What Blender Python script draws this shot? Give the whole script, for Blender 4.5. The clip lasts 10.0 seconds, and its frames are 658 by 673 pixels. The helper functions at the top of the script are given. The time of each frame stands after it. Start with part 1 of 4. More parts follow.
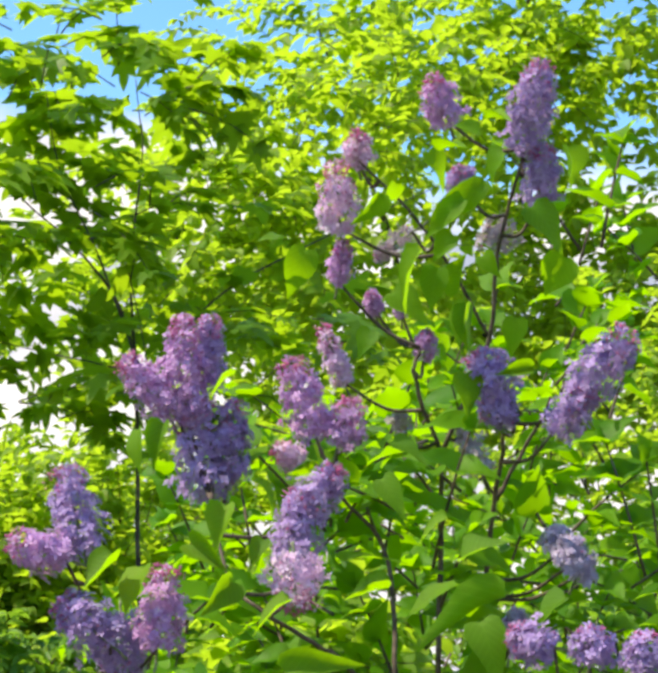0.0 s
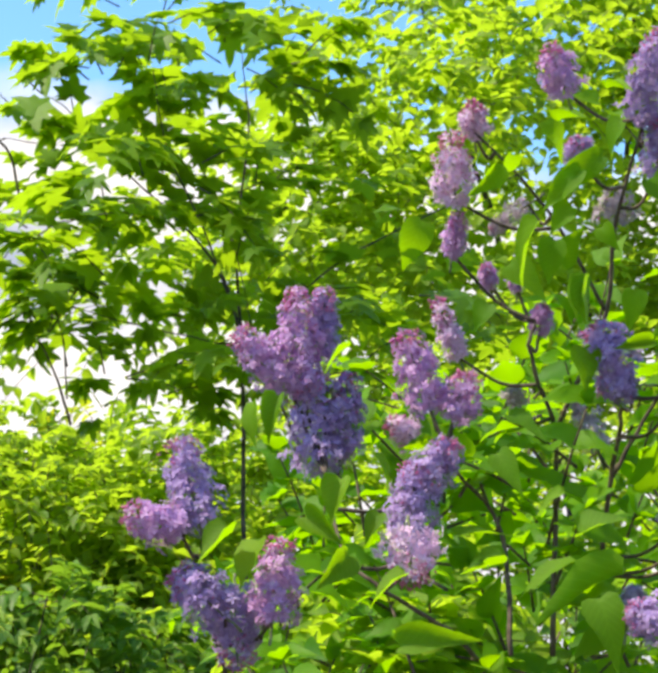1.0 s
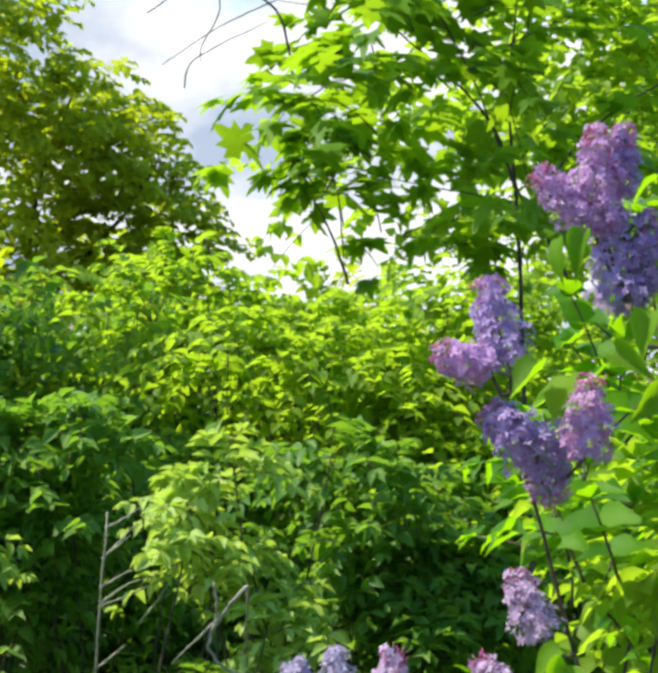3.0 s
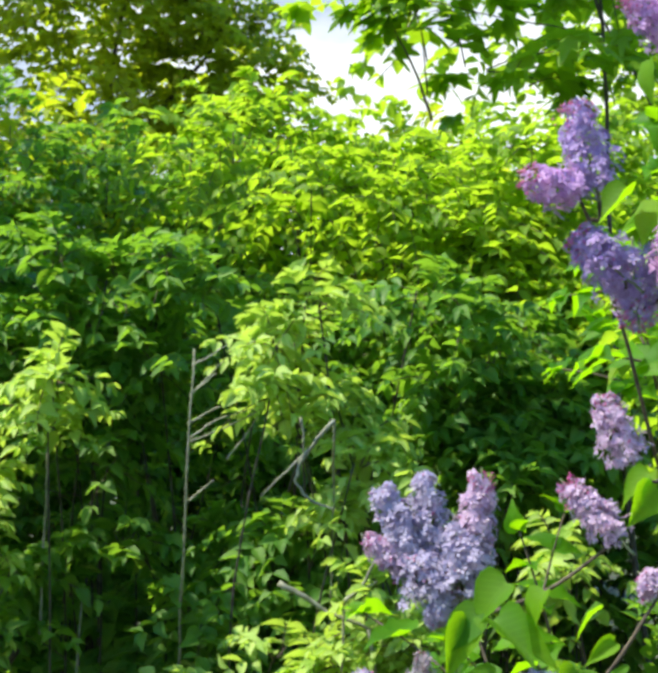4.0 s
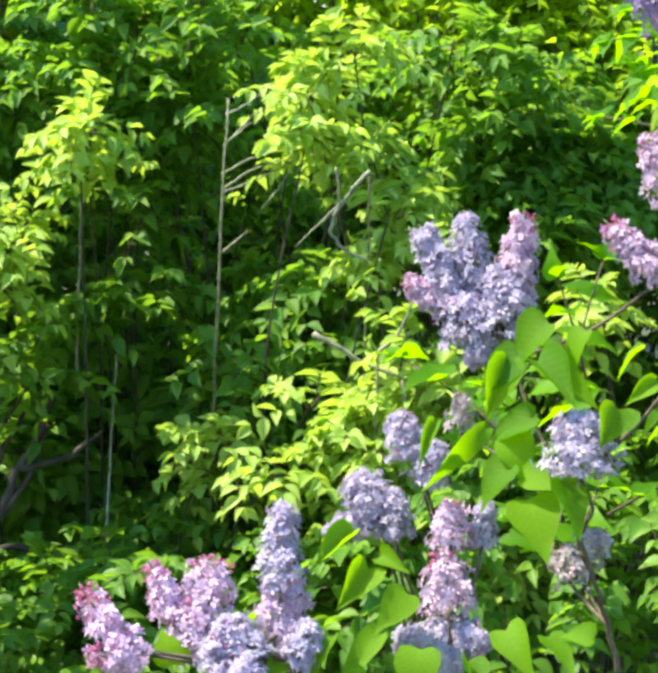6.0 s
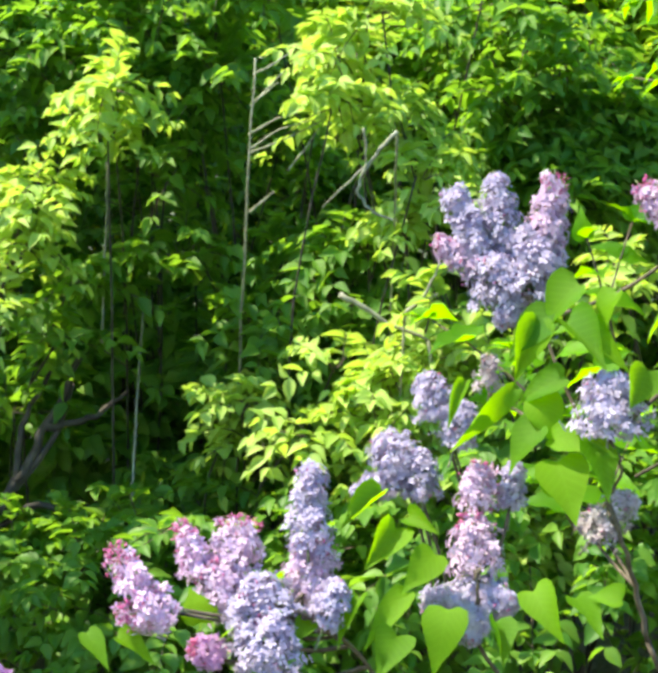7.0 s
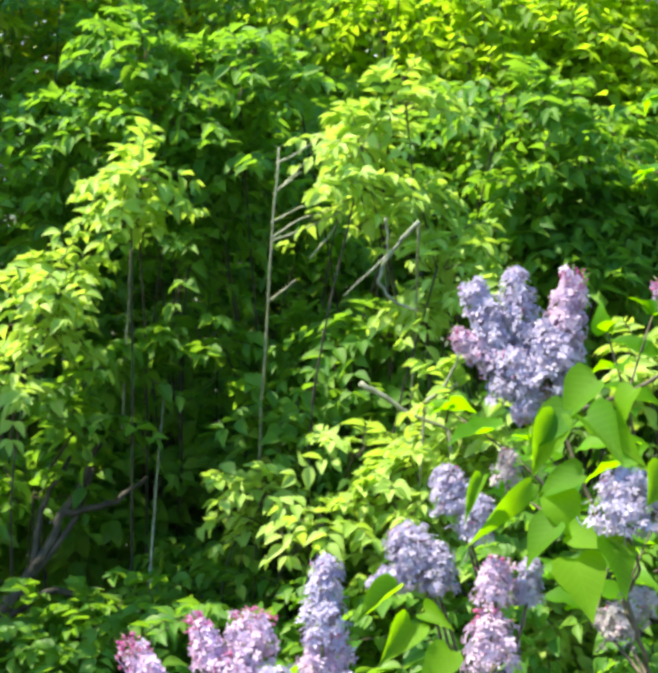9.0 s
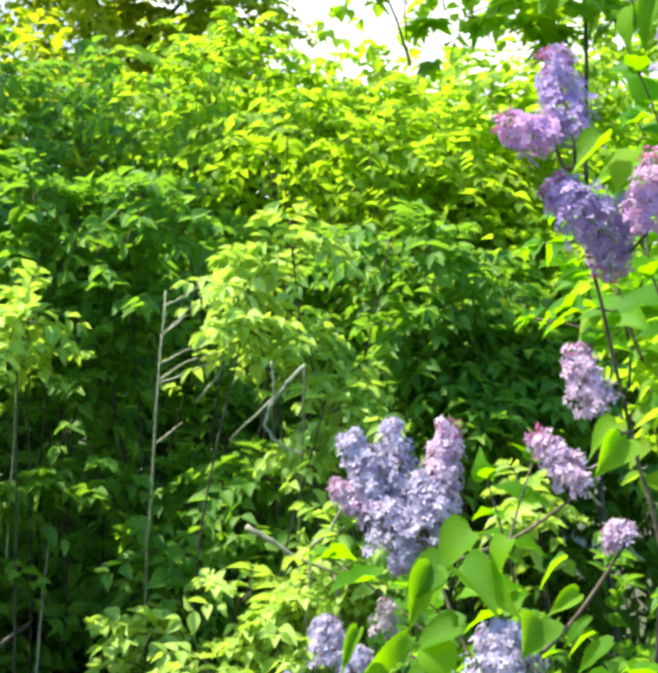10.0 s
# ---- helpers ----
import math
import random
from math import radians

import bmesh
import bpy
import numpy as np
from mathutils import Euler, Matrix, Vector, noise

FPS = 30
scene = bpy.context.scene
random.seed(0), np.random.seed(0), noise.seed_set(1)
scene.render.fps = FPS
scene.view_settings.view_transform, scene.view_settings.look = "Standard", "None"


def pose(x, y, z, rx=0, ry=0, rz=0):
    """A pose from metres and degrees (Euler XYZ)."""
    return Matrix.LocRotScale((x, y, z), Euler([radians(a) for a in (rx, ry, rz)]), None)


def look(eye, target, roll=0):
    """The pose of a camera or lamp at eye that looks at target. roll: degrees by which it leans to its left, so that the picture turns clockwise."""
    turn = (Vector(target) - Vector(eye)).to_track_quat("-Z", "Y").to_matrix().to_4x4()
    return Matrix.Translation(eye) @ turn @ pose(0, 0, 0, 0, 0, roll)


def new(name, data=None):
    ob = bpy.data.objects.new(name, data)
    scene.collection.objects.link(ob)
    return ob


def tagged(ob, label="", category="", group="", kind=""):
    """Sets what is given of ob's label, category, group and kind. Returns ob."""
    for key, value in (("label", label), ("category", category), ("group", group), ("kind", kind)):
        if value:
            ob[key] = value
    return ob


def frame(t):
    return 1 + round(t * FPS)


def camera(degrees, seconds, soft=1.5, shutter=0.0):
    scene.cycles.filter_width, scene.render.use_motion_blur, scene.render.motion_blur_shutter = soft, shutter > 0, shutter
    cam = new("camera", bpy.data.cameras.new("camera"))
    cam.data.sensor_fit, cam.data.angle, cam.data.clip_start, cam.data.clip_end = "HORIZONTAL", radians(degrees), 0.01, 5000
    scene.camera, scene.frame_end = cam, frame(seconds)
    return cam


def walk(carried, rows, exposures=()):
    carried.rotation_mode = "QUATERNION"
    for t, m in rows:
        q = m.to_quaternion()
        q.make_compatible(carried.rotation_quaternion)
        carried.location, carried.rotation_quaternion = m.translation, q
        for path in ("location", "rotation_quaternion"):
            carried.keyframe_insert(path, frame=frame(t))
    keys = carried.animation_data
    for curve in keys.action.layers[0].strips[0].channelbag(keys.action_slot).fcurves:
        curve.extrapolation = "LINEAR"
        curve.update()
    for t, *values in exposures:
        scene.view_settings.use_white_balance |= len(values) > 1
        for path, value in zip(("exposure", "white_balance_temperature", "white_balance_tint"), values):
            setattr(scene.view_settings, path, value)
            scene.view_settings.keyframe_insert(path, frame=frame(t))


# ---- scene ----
cam = camera(21, 10.0, soft=4.0)
PATH = [
    (0, (0.0976, -0.0543, 1.7053), (0.6337, 1.832, 2.0981), -0.72),
    (0.5, (0.0816, -0.034, 1.7036), (0.558, 1.8703, 2.0863), -0.25),
    (1, (0.079, -0.0284, 1.6988), (0.5095, 1.889, 2.0705), 0.06),
    (1.5, (0.0784, -0.0268, 1.7006), (0.4621, 1.9035, 2.0565), 0.17),
    (2, (0.0687, -0.024, 1.6961), (0.3885, 1.9225, 2.0263), 0.16),
    (2.5, (0.0299, -0.0088, 1.6743), (0.2696, 1.9555, 1.9648), -0.04),
    (3, (0.0101, -0.0096, 1.658), (0.1638, 1.9714, 1.8859), -0.26),
    (3.2, (0.0088, -0.0112, 1.6485), (0.1327, 1.9752, 1.8465), -0.27),
    (4.3, (0.0009, -0.0022, 1.6258), (0.055, 1.9971, 1.6286), -0.54),
    (4.5, (0, 0, 1.62), (0.0518, 1.9991, 1.5886), -0.5),
    (5, (-0.0036, 0.0033, 1.6135), (0.0446, 1.9998, 1.5046), -0.41),
    (5.5, (-0.0154, 0.0097, 1.6066), (0.0251, 2.0022, 1.4388), -0.37),
    (6, (-0.014, 0.0175, 1.5986), (0.014, 2.0064, 1.3905), -0.24),
    (7.5, (-0.0243, 0.0205, 1.5933), (-0.037, 2.0041, 1.3378), 0.11),
    (8, (-0.0209, 0.0189, 1.5894), (-0.048, 2.004, 1.3479), 0.29),
    (8.5, (-0.0223, 0.0294, 1.5931), (-0.0553, 2.0181, 1.384), 0.35),
    (9, (-0.0144, 0.022, 1.6064), (-0.0394, 2.0157, 1.45), 0.54),
    (9.5, (0.0082, 0.0197, 1.6184), (0.0146, 2.0178, 1.5332), 0.78),
    (10, (0.0118, 0.0163, 1.6298), (0.1012, 2.0143, 1.6252), 0.71),
]
walk(cam, [(t, look(eye, target, roll)) for t, eye, target, roll in PATH],
     exposures=((0.0, 1.18, 7300, 13), (1.5, 1.15, 7200, 13), (3.0, 1.16, 6700, 8), (4.5, 1.5, 6650, 3), (6.0, 1.87, 7150, 2), (7.5, 1.94, 7200, 1), (10.0, 1.88, 6950, 0)))

# ---- sky and sun ----
SUN_EL, SUN_AZ = radians(58), radians(-85)  # azimuth clockwise from +y
SUN_DIR = Vector((math.sin(SUN_AZ) * math.cos(SUN_EL), math.cos(SUN_AZ) * math.cos(SUN_EL), math.sin(SUN_EL)))
world = bpy.data.worlds.new("sky")
scene.world = world
world.use_nodes = True
wn, wl = world.node_tree.nodes, world.node_tree.links
wn.clear()
w_out = wn.new("ShaderNodeOutputWorld")
w_bg = wn.new("ShaderNodeBackground")
w_sky = wn.new("ShaderNodeTexSky")
w_sky.sky_type, w_sky.sun_disc = "NISHITA", False
w_sky.sun_elevation, w_sky.sun_rotation = SUN_EL, SUN_AZ
w_sky.air_density, w_sky.dust_density, w_sky.ozone_density = 1.0, 0.4, 2.0
w_coord = wn.new("ShaderNodeTexCoord")
w_map = wn.new("ShaderNodeMapping")
w_map.inputs["Scale"].default_value = (1.0, 1.0, 1.7)
w_map.inputs["Location"].default_value = (0.30, 0.1, 0.25)
w_noise = wn.new("ShaderNodeTexNoise")
w_noise.inputs["Scale"].default_value, w_noise.inputs["Detail"].default_value = 4.2, 9.0
w_noise.inputs["Roughness"].default_value = 0.52
w_ramp = wn.new("ShaderNodeValToRGB")
w_ramp.color_ramp.elements[0].position, w_ramp.color_ramp.elements[1].position = 0.35, 0.62
w_split = wn.new("ShaderNodeSeparateXYZ")
w_low = wn.new("ShaderNodeMath")
w_low.operation = "MULTIPLY_ADD"
w_low.inputs[1].default_value, w_low.inputs[2].default_value = -5.6, 1.58
w_sum = wn.new("ShaderNodeMath")
w_sum.operation = "MULTIPLY_ADD"
w_sum.inputs[1].default_value = 1.9
w_shift = wn.new("ShaderNodeMath")
w_shift.inputs[1].default_value = -0.47
w_cloud = wn.new("ShaderNodeMix")
w_cloud.data_type = "RGBA"
w_tone = wn.new("ShaderNodeTexNoise")
w_tone.inputs["Scale"].default_value, w_tone.inputs["Detail"].default_value = 9.0, 6.0
w_white = wn.new("ShaderNodeValToRGB")
w_white.color_ramp.elements[0].color, w_white.color_ramp.elements[1].color = (0.42, 0.50, 0.66, 1), (0.90, 0.92, 0.97, 1)
w_white.color_ramp.elements[0].position, w_white.color_ramp.elements[1].position = 0.36, 0.56
w_lift = wn.new("ShaderNodeVectorMath")
w_lift.operation = "SCALE"
w_lift.inputs["Scale"].default_value = 3.8
w_blue = wn.new("ShaderNodeHueSaturation")
w_blue.inputs["Saturation"].default_value, w_blue.inputs["Value"].default_value = 1.3, 1.05
wl.new(w_coord.outputs["Generated"], w_map.inputs["Vector"])
wl.new(w_map.outputs["Vector"], w_noise.inputs["Vector"])
wl.new(w_coord.outputs["Generated"], w_split.inputs["Vector"])
wl.new(w_split.outputs["Z"], w_low.inputs[0])
wl.new(w_noise.outputs["Fac"], w_sum.inputs[0])
wl.new(w_low.outputs["Value"], w_sum.inputs[2])
wl.new(w_sum.outputs["Value"], w_shift.inputs[0])
wl.new(w_shift.outputs["Value"], w_ramp.inputs["Fac"])
wl.new(w_ramp.outputs["Color"], w_cloud.inputs["Factor"])
wl.new(w_map.outputs["Vector"], w_tone.inputs["Vector"])
wl.new(w_tone.outputs["Fac"], w_white.inputs["Fac"])
wl.new(w_white.outputs["Color"], w_lift.inputs[0])
wl.new(w_lift.outputs["Vector"], w_cloud.inputs["B"])
wl.new(w_sky.outputs["Color"], w_blue.inputs["Color"])
wl.new(w_blue.outputs["Color"], w_cloud.inputs["A"])
wl.new(w_cloud.outputs["Result"], w_bg.inputs["Color"])
w_bg.inputs["Strength"].default_value = 0.15
wl.new(w_bg.outputs["Background"], w_out.inputs["Surface"])
sun = new("sun", bpy.data.lights.new("sun", "SUN"))
sun.data.energy, sun.data.angle, sun.data.color = 3.35, radians(0.6), (1.0, 0.94, 0.82)
sun.matrix_world = look(SUN_DIR * 30, (0, 0, 0))


# ---- materials ----
def material(name):
    m = bpy.data.materials.new(name)
    m.use_nodes = True
    n, l = m.node_tree.nodes, m.node_tree.links
    return m, n, l, n["Principled BSDF"]


def leaf_material(name, low, high, glow, share=0.5, rough=0.42, single=False, blemish=0.25):
    """A leaf blade: gloss above, light coming through it, colour that varies from leaf to leaf and along the blade."""
    m, n, l, bsdf = material(name)
    pick = n.new("ShaderNodeObjectInfo") if single else n.new("ShaderNodeNewGeometry")
    value = pick.outputs["Random"] if single else pick.outputs["Random Per Island"]
    tone = n.new("ShaderNodeMix")
    tone.data_type = "RGBA"
    tone.inputs["A"].default_value, tone.inputs["B"].default_value = (*low, 1), (*high, 1)
    l.new(value, tone.inputs["Factor"])
    coord = n.new("ShaderNodeTexCoord")
    spots = n.new("ShaderNodeTexNoise")
    spots.inputs["Scale"].default_value, spots.inputs["Detail"].default_value = 38.0, 4.0
    l.new(coord.outputs["Object"], spots.inputs["Vector"])
    dull = n.new("ShaderNodeMix")
    dull.data_type, dull.blend_type = "RGBA", "MULTIPLY"
    dull.inputs["Factor"].default_value = blemish
    l.new(tone.outputs["Result"], dull.inputs["A"])
    l.new(spots.outputs["Color"], dull.inputs["B"])
    grain = n.new("ShaderNodeTexNoise")
    grain.inputs["Scale"].default_value = 210.0
    l.new(coord.outputs["Object"], grain.inputs["Vector"])
    bump = n.new("ShaderNodeBump")
    bump.inputs["Strength"].default_value, bump.inputs["Distance"].default_value = 0.25, 0.002
    l.new(grain.outputs["Fac"], bump.inputs["Height"])
    skin = dull.outputs["Result"]
    if single:
        axes = n.new("ShaderNodeSeparateXYZ")
        l.new(coord.outputs["Object"], axes.inputs["Vector"])
        side = n.new("ShaderNodeMath")
        side.operation = "ABSOLUTE"
        l.new(axes.outputs["Y"], side.inputs[0])
        slant = n.new("ShaderNodeMath")
        slant.operation = "MULTIPLY_ADD"
        slant.inputs[1].default_value = -0.75
        l.new(side.outputs["Value"], slant.inputs[0])
        l.new(axes.outputs["X"], slant.inputs[2])
        beat = n.new("ShaderNodeMath")
        beat.operation = "PINGPONG"
        beat.inputs[1].default_value = 0.065
        l.new(slant.outputs["Value"], beat.inputs[0])
        near = n.new("ShaderNodeMath")
        near.operation = "MINIMUM"
        l.new(beat.outputs["Value"], near.inputs[0])
        l.new(side.outputs["Value"], near.inputs[1])
        rib = n.new("ShaderNodeMapRange")
        rib.inputs["From Min"].default_value, rib.inputs["From Max"].default_value = 0.004, 0.018
        rib.inputs["To Min"].default_value, rib.inputs["To Max"].default_value = 1.0, 0.0
        l.new(near.outputs["Value"], rib.inputs["Value"])
        vein = n.new("ShaderNodeMix")
        vein.data_type = "RGBA"
        vein.inputs["B"].default_value = (*(min(1.0, v * 1.6 + 0.02) for v in high), 1)
        half = n.new("ShaderNodeMath")
        half.operation = "MULTIPLY"
        half.inputs[1].default_value = 0.2
        l.new(rib.outputs["Result"], half.inputs[0])
        l.new(half.outputs["Value"], vein.inputs["Factor"])
        l.new(skin, vein.inputs["A"])
        skin = vein.outputs["Result"]
    l.new(skin, bsdf.inputs["Base Color"])
    l.new(bump.outputs["Normal"], bsdf.inputs["Normal"])
    bsdf.inputs["Roughness"].default_value = rough
    bsdf.inputs["Specular IOR Level"].default_value = 0.22
    thin = n.new("ShaderNodeBsdfTranslucent")
    shift = n.new("ShaderNodeMix")
    shift.data_type = "RGBA"
    shift.inputs["Factor"].default_value = 0.8
    shift.inputs["B"].default_value = (*glow, 1)
    l.new(skin, shift.inputs["A"])
    l.new(shift.outputs["Result"], thin.inputs["Color"])
    both = n.new("ShaderNodeMixShader")
    both.inputs["Fac"].default_value = share
    l.new(bsdf.outputs["BSDF"], both.inputs[1])
    l.new(thin.outputs["BSDF"], both.inputs[2])
    l.new(both.outputs["Shader"], n["Material Output"].inputs["Surface"])
    return m


def bark_material(name, dark, pale, scale=60.0):
    m, n, l, bsdf = material(name)
    coord = n.new("ShaderNodeTexCoord")
    streak = n.new("ShaderNodeTexNoise")
    streak.inputs["Scale"].default_value, streak.inputs["Detail"].default_value = scale, 6.0
    l.new(coord.outputs["Object"], streak.inputs["Vector"])
    ramp = n.new("ShaderNodeValToRGB")
    ramp.color_ramp.elements[0].color, ramp.color_ramp.elements[1].color = (*dark, 1), (*pale, 1)
    ramp.color_ramp.elements[0].position, ramp.color_ramp.elements[1].position = 0.35, 0.7
    l.new(streak.outputs["Fac"], ramp.inputs["Fac"])
    l.new(ramp.outputs["Color"], bsdf.inputs["Base Color"])
    bump = n.new("ShaderNodeBump")
    bump.inputs["Strength"].default_value, bump.inputs["Distance"].default_value = 0.6, 0.004
    l.new(streak.outputs["Fac"], bump.inputs["Height"])
    l.new(bump.outputs["Normal"], bsdf.inputs["Normal"])
    bsdf.inputs["Roughness"].default_value = 0.85
    return m


LILAC_LEAF = leaf_material("lilac_leaf", (0.04, 0.16, 0.006), (0.14, 0.34, 0.008), (0.38, 0.74, 0.006), 0.55, 0.55)
LILAC_LEAF_ONE = leaf_material("lilac_leaf_single", (0.045, 0.16, 0.006), (0.18, 0.37, 0.008), (0.40, 0.74, 0.006), 0.55, 0.55, single=True)
MAPLE_LEAF_ONE = leaf_material("maple_leaf_single", (0.08, 0.21, 0.016), (0.18, 0.34, 0.02), (0.44, 0.68, 0.015), 0.56, 0.45, single=True)
SHRUB_LEAF_ONE = leaf_material("shrub_leaf_single", (0.06, 0.18, 0.028), (0.20, 0.36, 0.05), (0.34, 0.62, 0.03), 0.45, 0.45, single=True)
# sunlight put into the colour: a paler copy of the green shrub leaf
SUN_TINT_LEAF_ONE = leaf_material("sun_tint_shrub_leaf_single", (0.30, 0.47, 0.08), (0.54, 0.69, 0.18), (0.58, 0.79, 0.07), 0.45, 0.45, single=True)
# yellow-green leaf with sun and backlight brightness added into its colour
YELLOW_BACKLIT_LEAF_ONE = leaf_material("yellow_backlit_tint_leaf_single", (0.14, 0.29, 0.025), (0.27, 0.42, 0.035), (0.50, 0.72, 0.025), 0.62, 0.5, single=True)
SHRUB_LEAF = leaf_material("shrub_leaf", (0.06, 0.18, 0.028), (0.20, 0.36, 0.05), (0.34, 0.62, 0.03), 0.45, 0.45)
# the same painted sunlight, for joined leaves
SUN_TINT_LEAF = leaf_material("sun_tint_shrub_leaf", (0.30, 0.47, 0.08), (0.54, 0.69, 0.18), (0.58, 0.79, 0.07), 0.45, 0.45)
MAPLE_LEAF = leaf_material("maple_leaf", (0.08, 0.21, 0.016), (0.18, 0.34, 0.02), (0.44, 0.68, 0.015), 0.56, 0.45)
# joined version; the far tree's yellow-green too, brightened for sun and backlight
YELLOW_BACKLIT_LEAF = leaf_material("yellow_backlit_tint_leaf", (0.14, 0.29, 0.025), (0.27, 0.42, 0.035), (0.50, 0.72, 0.025), 0.62, 0.5)
FAR_LEAF = leaf_material("far_tree_leaf", (0.20, 0.30, 0.02), (0.36, 0.45, 0.03), (0.60, 0.70, 0.02), 0.6, 0.5)
PETALS = {
    "l": leaf_material("pale_lilac_petal", (0.42, 0.36, 0.53), (0.64, 0.57, 0.70), (0.58, 0.49, 0.66), 0.35, 0.6, blemish=0.12),
    "m": leaf_material("mauve_petal", (0.52, 0.27, 0.56), (0.76, 0.51, 0.77), (0.68, 0.38, 0.71), 0.35, 0.6, blemish=0.12),
    "p": leaf_material("pink_petal", (0.68, 0.44, 0.66), (0.92, 0.76, 0.88), (0.80, 0.48, 0.74), 0.35, 0.6, blemish=0.12),
    "w": leaf_material("soft_lilac_petal", (0.52, 0.36, 0.54), (0.76, 0.60, 0.73), (0.68, 0.49, 0.67), 0.35, 0.6, blemish=0.12),
    # violet deepened in the colour itself, for panicles hanging in shade
    "v": leaf_material("violet_shade_tint_petal", (0.37, 0.24, 0.52), (0.60, 0.46, 0.72), (0.52, 0.36, 0.66), 0.35, 0.6, blemish=0.12),
    "d": leaf_material("faded_petal", (0.34, 0.27, 0.30), (0.62, 0.55, 0.58), (0.5, 0.40, 0.46), 0.3, 0.7, blemish=0.3),
}
BUDS = leaf_material("pink_bud", (0.60, 0.10, 0.30), (0.84, 0.31, 0.52), (0.80, 0.20, 0.46), 0.3, 0.5)
TWIG = bark_material("lilac_bark", (0.05, 0.035, 0.02), (0.16, 0.12, 0.08))
GREEN_TWIG = bark_material("green_twig", (0.10, 0.13, 0.05), (0.22, 0.24, 0.12))
PALE_BARK = bark_material("pale_dead_wood", (0.17, 0.17, 0.11), (0.38, 0.37, 0.26))
DARK_BARK = bark_material("dark_bark", (0.025, 0.02, 0.015), (0.09, 0.075, 0.06), 25.0)


# ---- building helpers ----
RNG = np.random.default_rng(7)


def mesh_object(name, verts, faces, mat, parent=None, label="", kind="", smooth=True):
    me = bpy.data.meshes.new(name)
    me.from_pydata(verts, [], faces)
    me.materials.append(mat)
    if smooth:
        me.polygons.foreach_set("use_smooth", np.ones(len(me.polygons), dtype=bool))
    me.update()
    ob = new(name, me)
    ob.parent = parent
    return tagged(ob, label=label, kind=kind)


def thing(name, place, label, category, group="", kind=""):
    ob = new(name)
    ob.location = place
    ob.empty_display_size = 0.1
    return tagged(ob, label=label, category=category, group=group, kind=kind)


def unit(a):
    return a / np.maximum(np.linalg.norm(a, axis=-1, keepdims=True), 1e-9)


def blade(widths, fold=0.25, bend=0.25, wave=0.0):
    """An ovate leaf of length 1 along x, with a keel and a bent tip; widths are half widths at even stations."""
    n = len(widths)
    verts, faces = [(0.0, 0.0, 0.0)], []
    for i, w in enumerate(widths, 1):
        x = i / (n + 1)
        drop = -bend * x * x
        for s in (-1, 0, 1):
            verts.append((x, s * w, drop + abs(s) * w * fold + s * wave * math.sin(9 * x)))
    verts.append((1.0, 0.0, -bend))
    last = len(verts) - 1
    faces += [(0, 2, 1), (0, 3, 2)]
    for i in range(n - 1):
        a, b = 1 + 3 * i, 4 + 3 * i
        faces += [(a, a + 1, b + 1, b), (a + 1, a + 2, b + 2, b + 1)]
    a = 1 + 3 * (n - 1)
    faces += [(a, a + 1, last), (a + 1, a + 2, last)]
    return np.array(verts), faces


def heart_leaf():
    """A heart-shaped leaf of length 1 along x with rounded base lobes, a waved margin and a drawn-out tip."""
    rows = ((0.04, -0.06, 0.46), (0.12, 0.02, 0.86), (0.27, 0.20, 1.0), (0.43, 0.38, 0.90), (0.60, 0.57, 0.62), (0.80, 0.79, 0.26))
    verts, faces = [(0.0, 0.0, 0.0)], []
    for k, (mid, edge, w) in enumerate(rows):
        for s in (-1, 0, 1):
            x = edge if s else mid
            verts.append((x, s * w, -0.30 * x * x + abs(s) * w * (0.20 + 0.05 * math.sin(2.3 * k + s)) + s * 0.02 * math.sin(9 * x)))
    verts.append((1.0, 0.0, -0.34))
    faces += [(0, 2, 1), (0, 3, 2)]
    for i in range(len(rows) - 1):
        a, c = 1 + 3 * i, 4 + 3 * i
        faces += [(a, a + 1, c + 1, c), (a + 1, a + 2, c + 2, c + 1)]
    a, last = 1 + 3 * (len(rows) - 1), len(verts) - 1
    return np.array(verts), faces + [(a, a + 1, last), (a + 1, a + 2, last)]


def lobed_leaf():
    """A five-lobed maple leaf of length 1 along x, cupped and drooping at the tips."""
    rim = [(180, .10), (128, .46), (104, .42), (78, .62), (58, .40), (38, .72), (22, .50), (10, .78), (0, 1.0)]
    ring = [(r * math.cos(radians(a)), r * math.sin(radians(a))) for a, r in rim]
    ring += [(x, -y) for x, y in reversed(ring[1:-1])]
    verts = [(0.12, 0.0, 0.05)] + [(x, y, -0.22 * (x * x + y * y) + 0.06) for x, y in ring]
    verts = [((x + 0.1) / 1.1, y / 1.1, z) for x, y, z in verts]
    n = len(ring)
    return np.array(verts), [(0, 1 + (i + 1) % n, 1 + i) for i in range(n)]


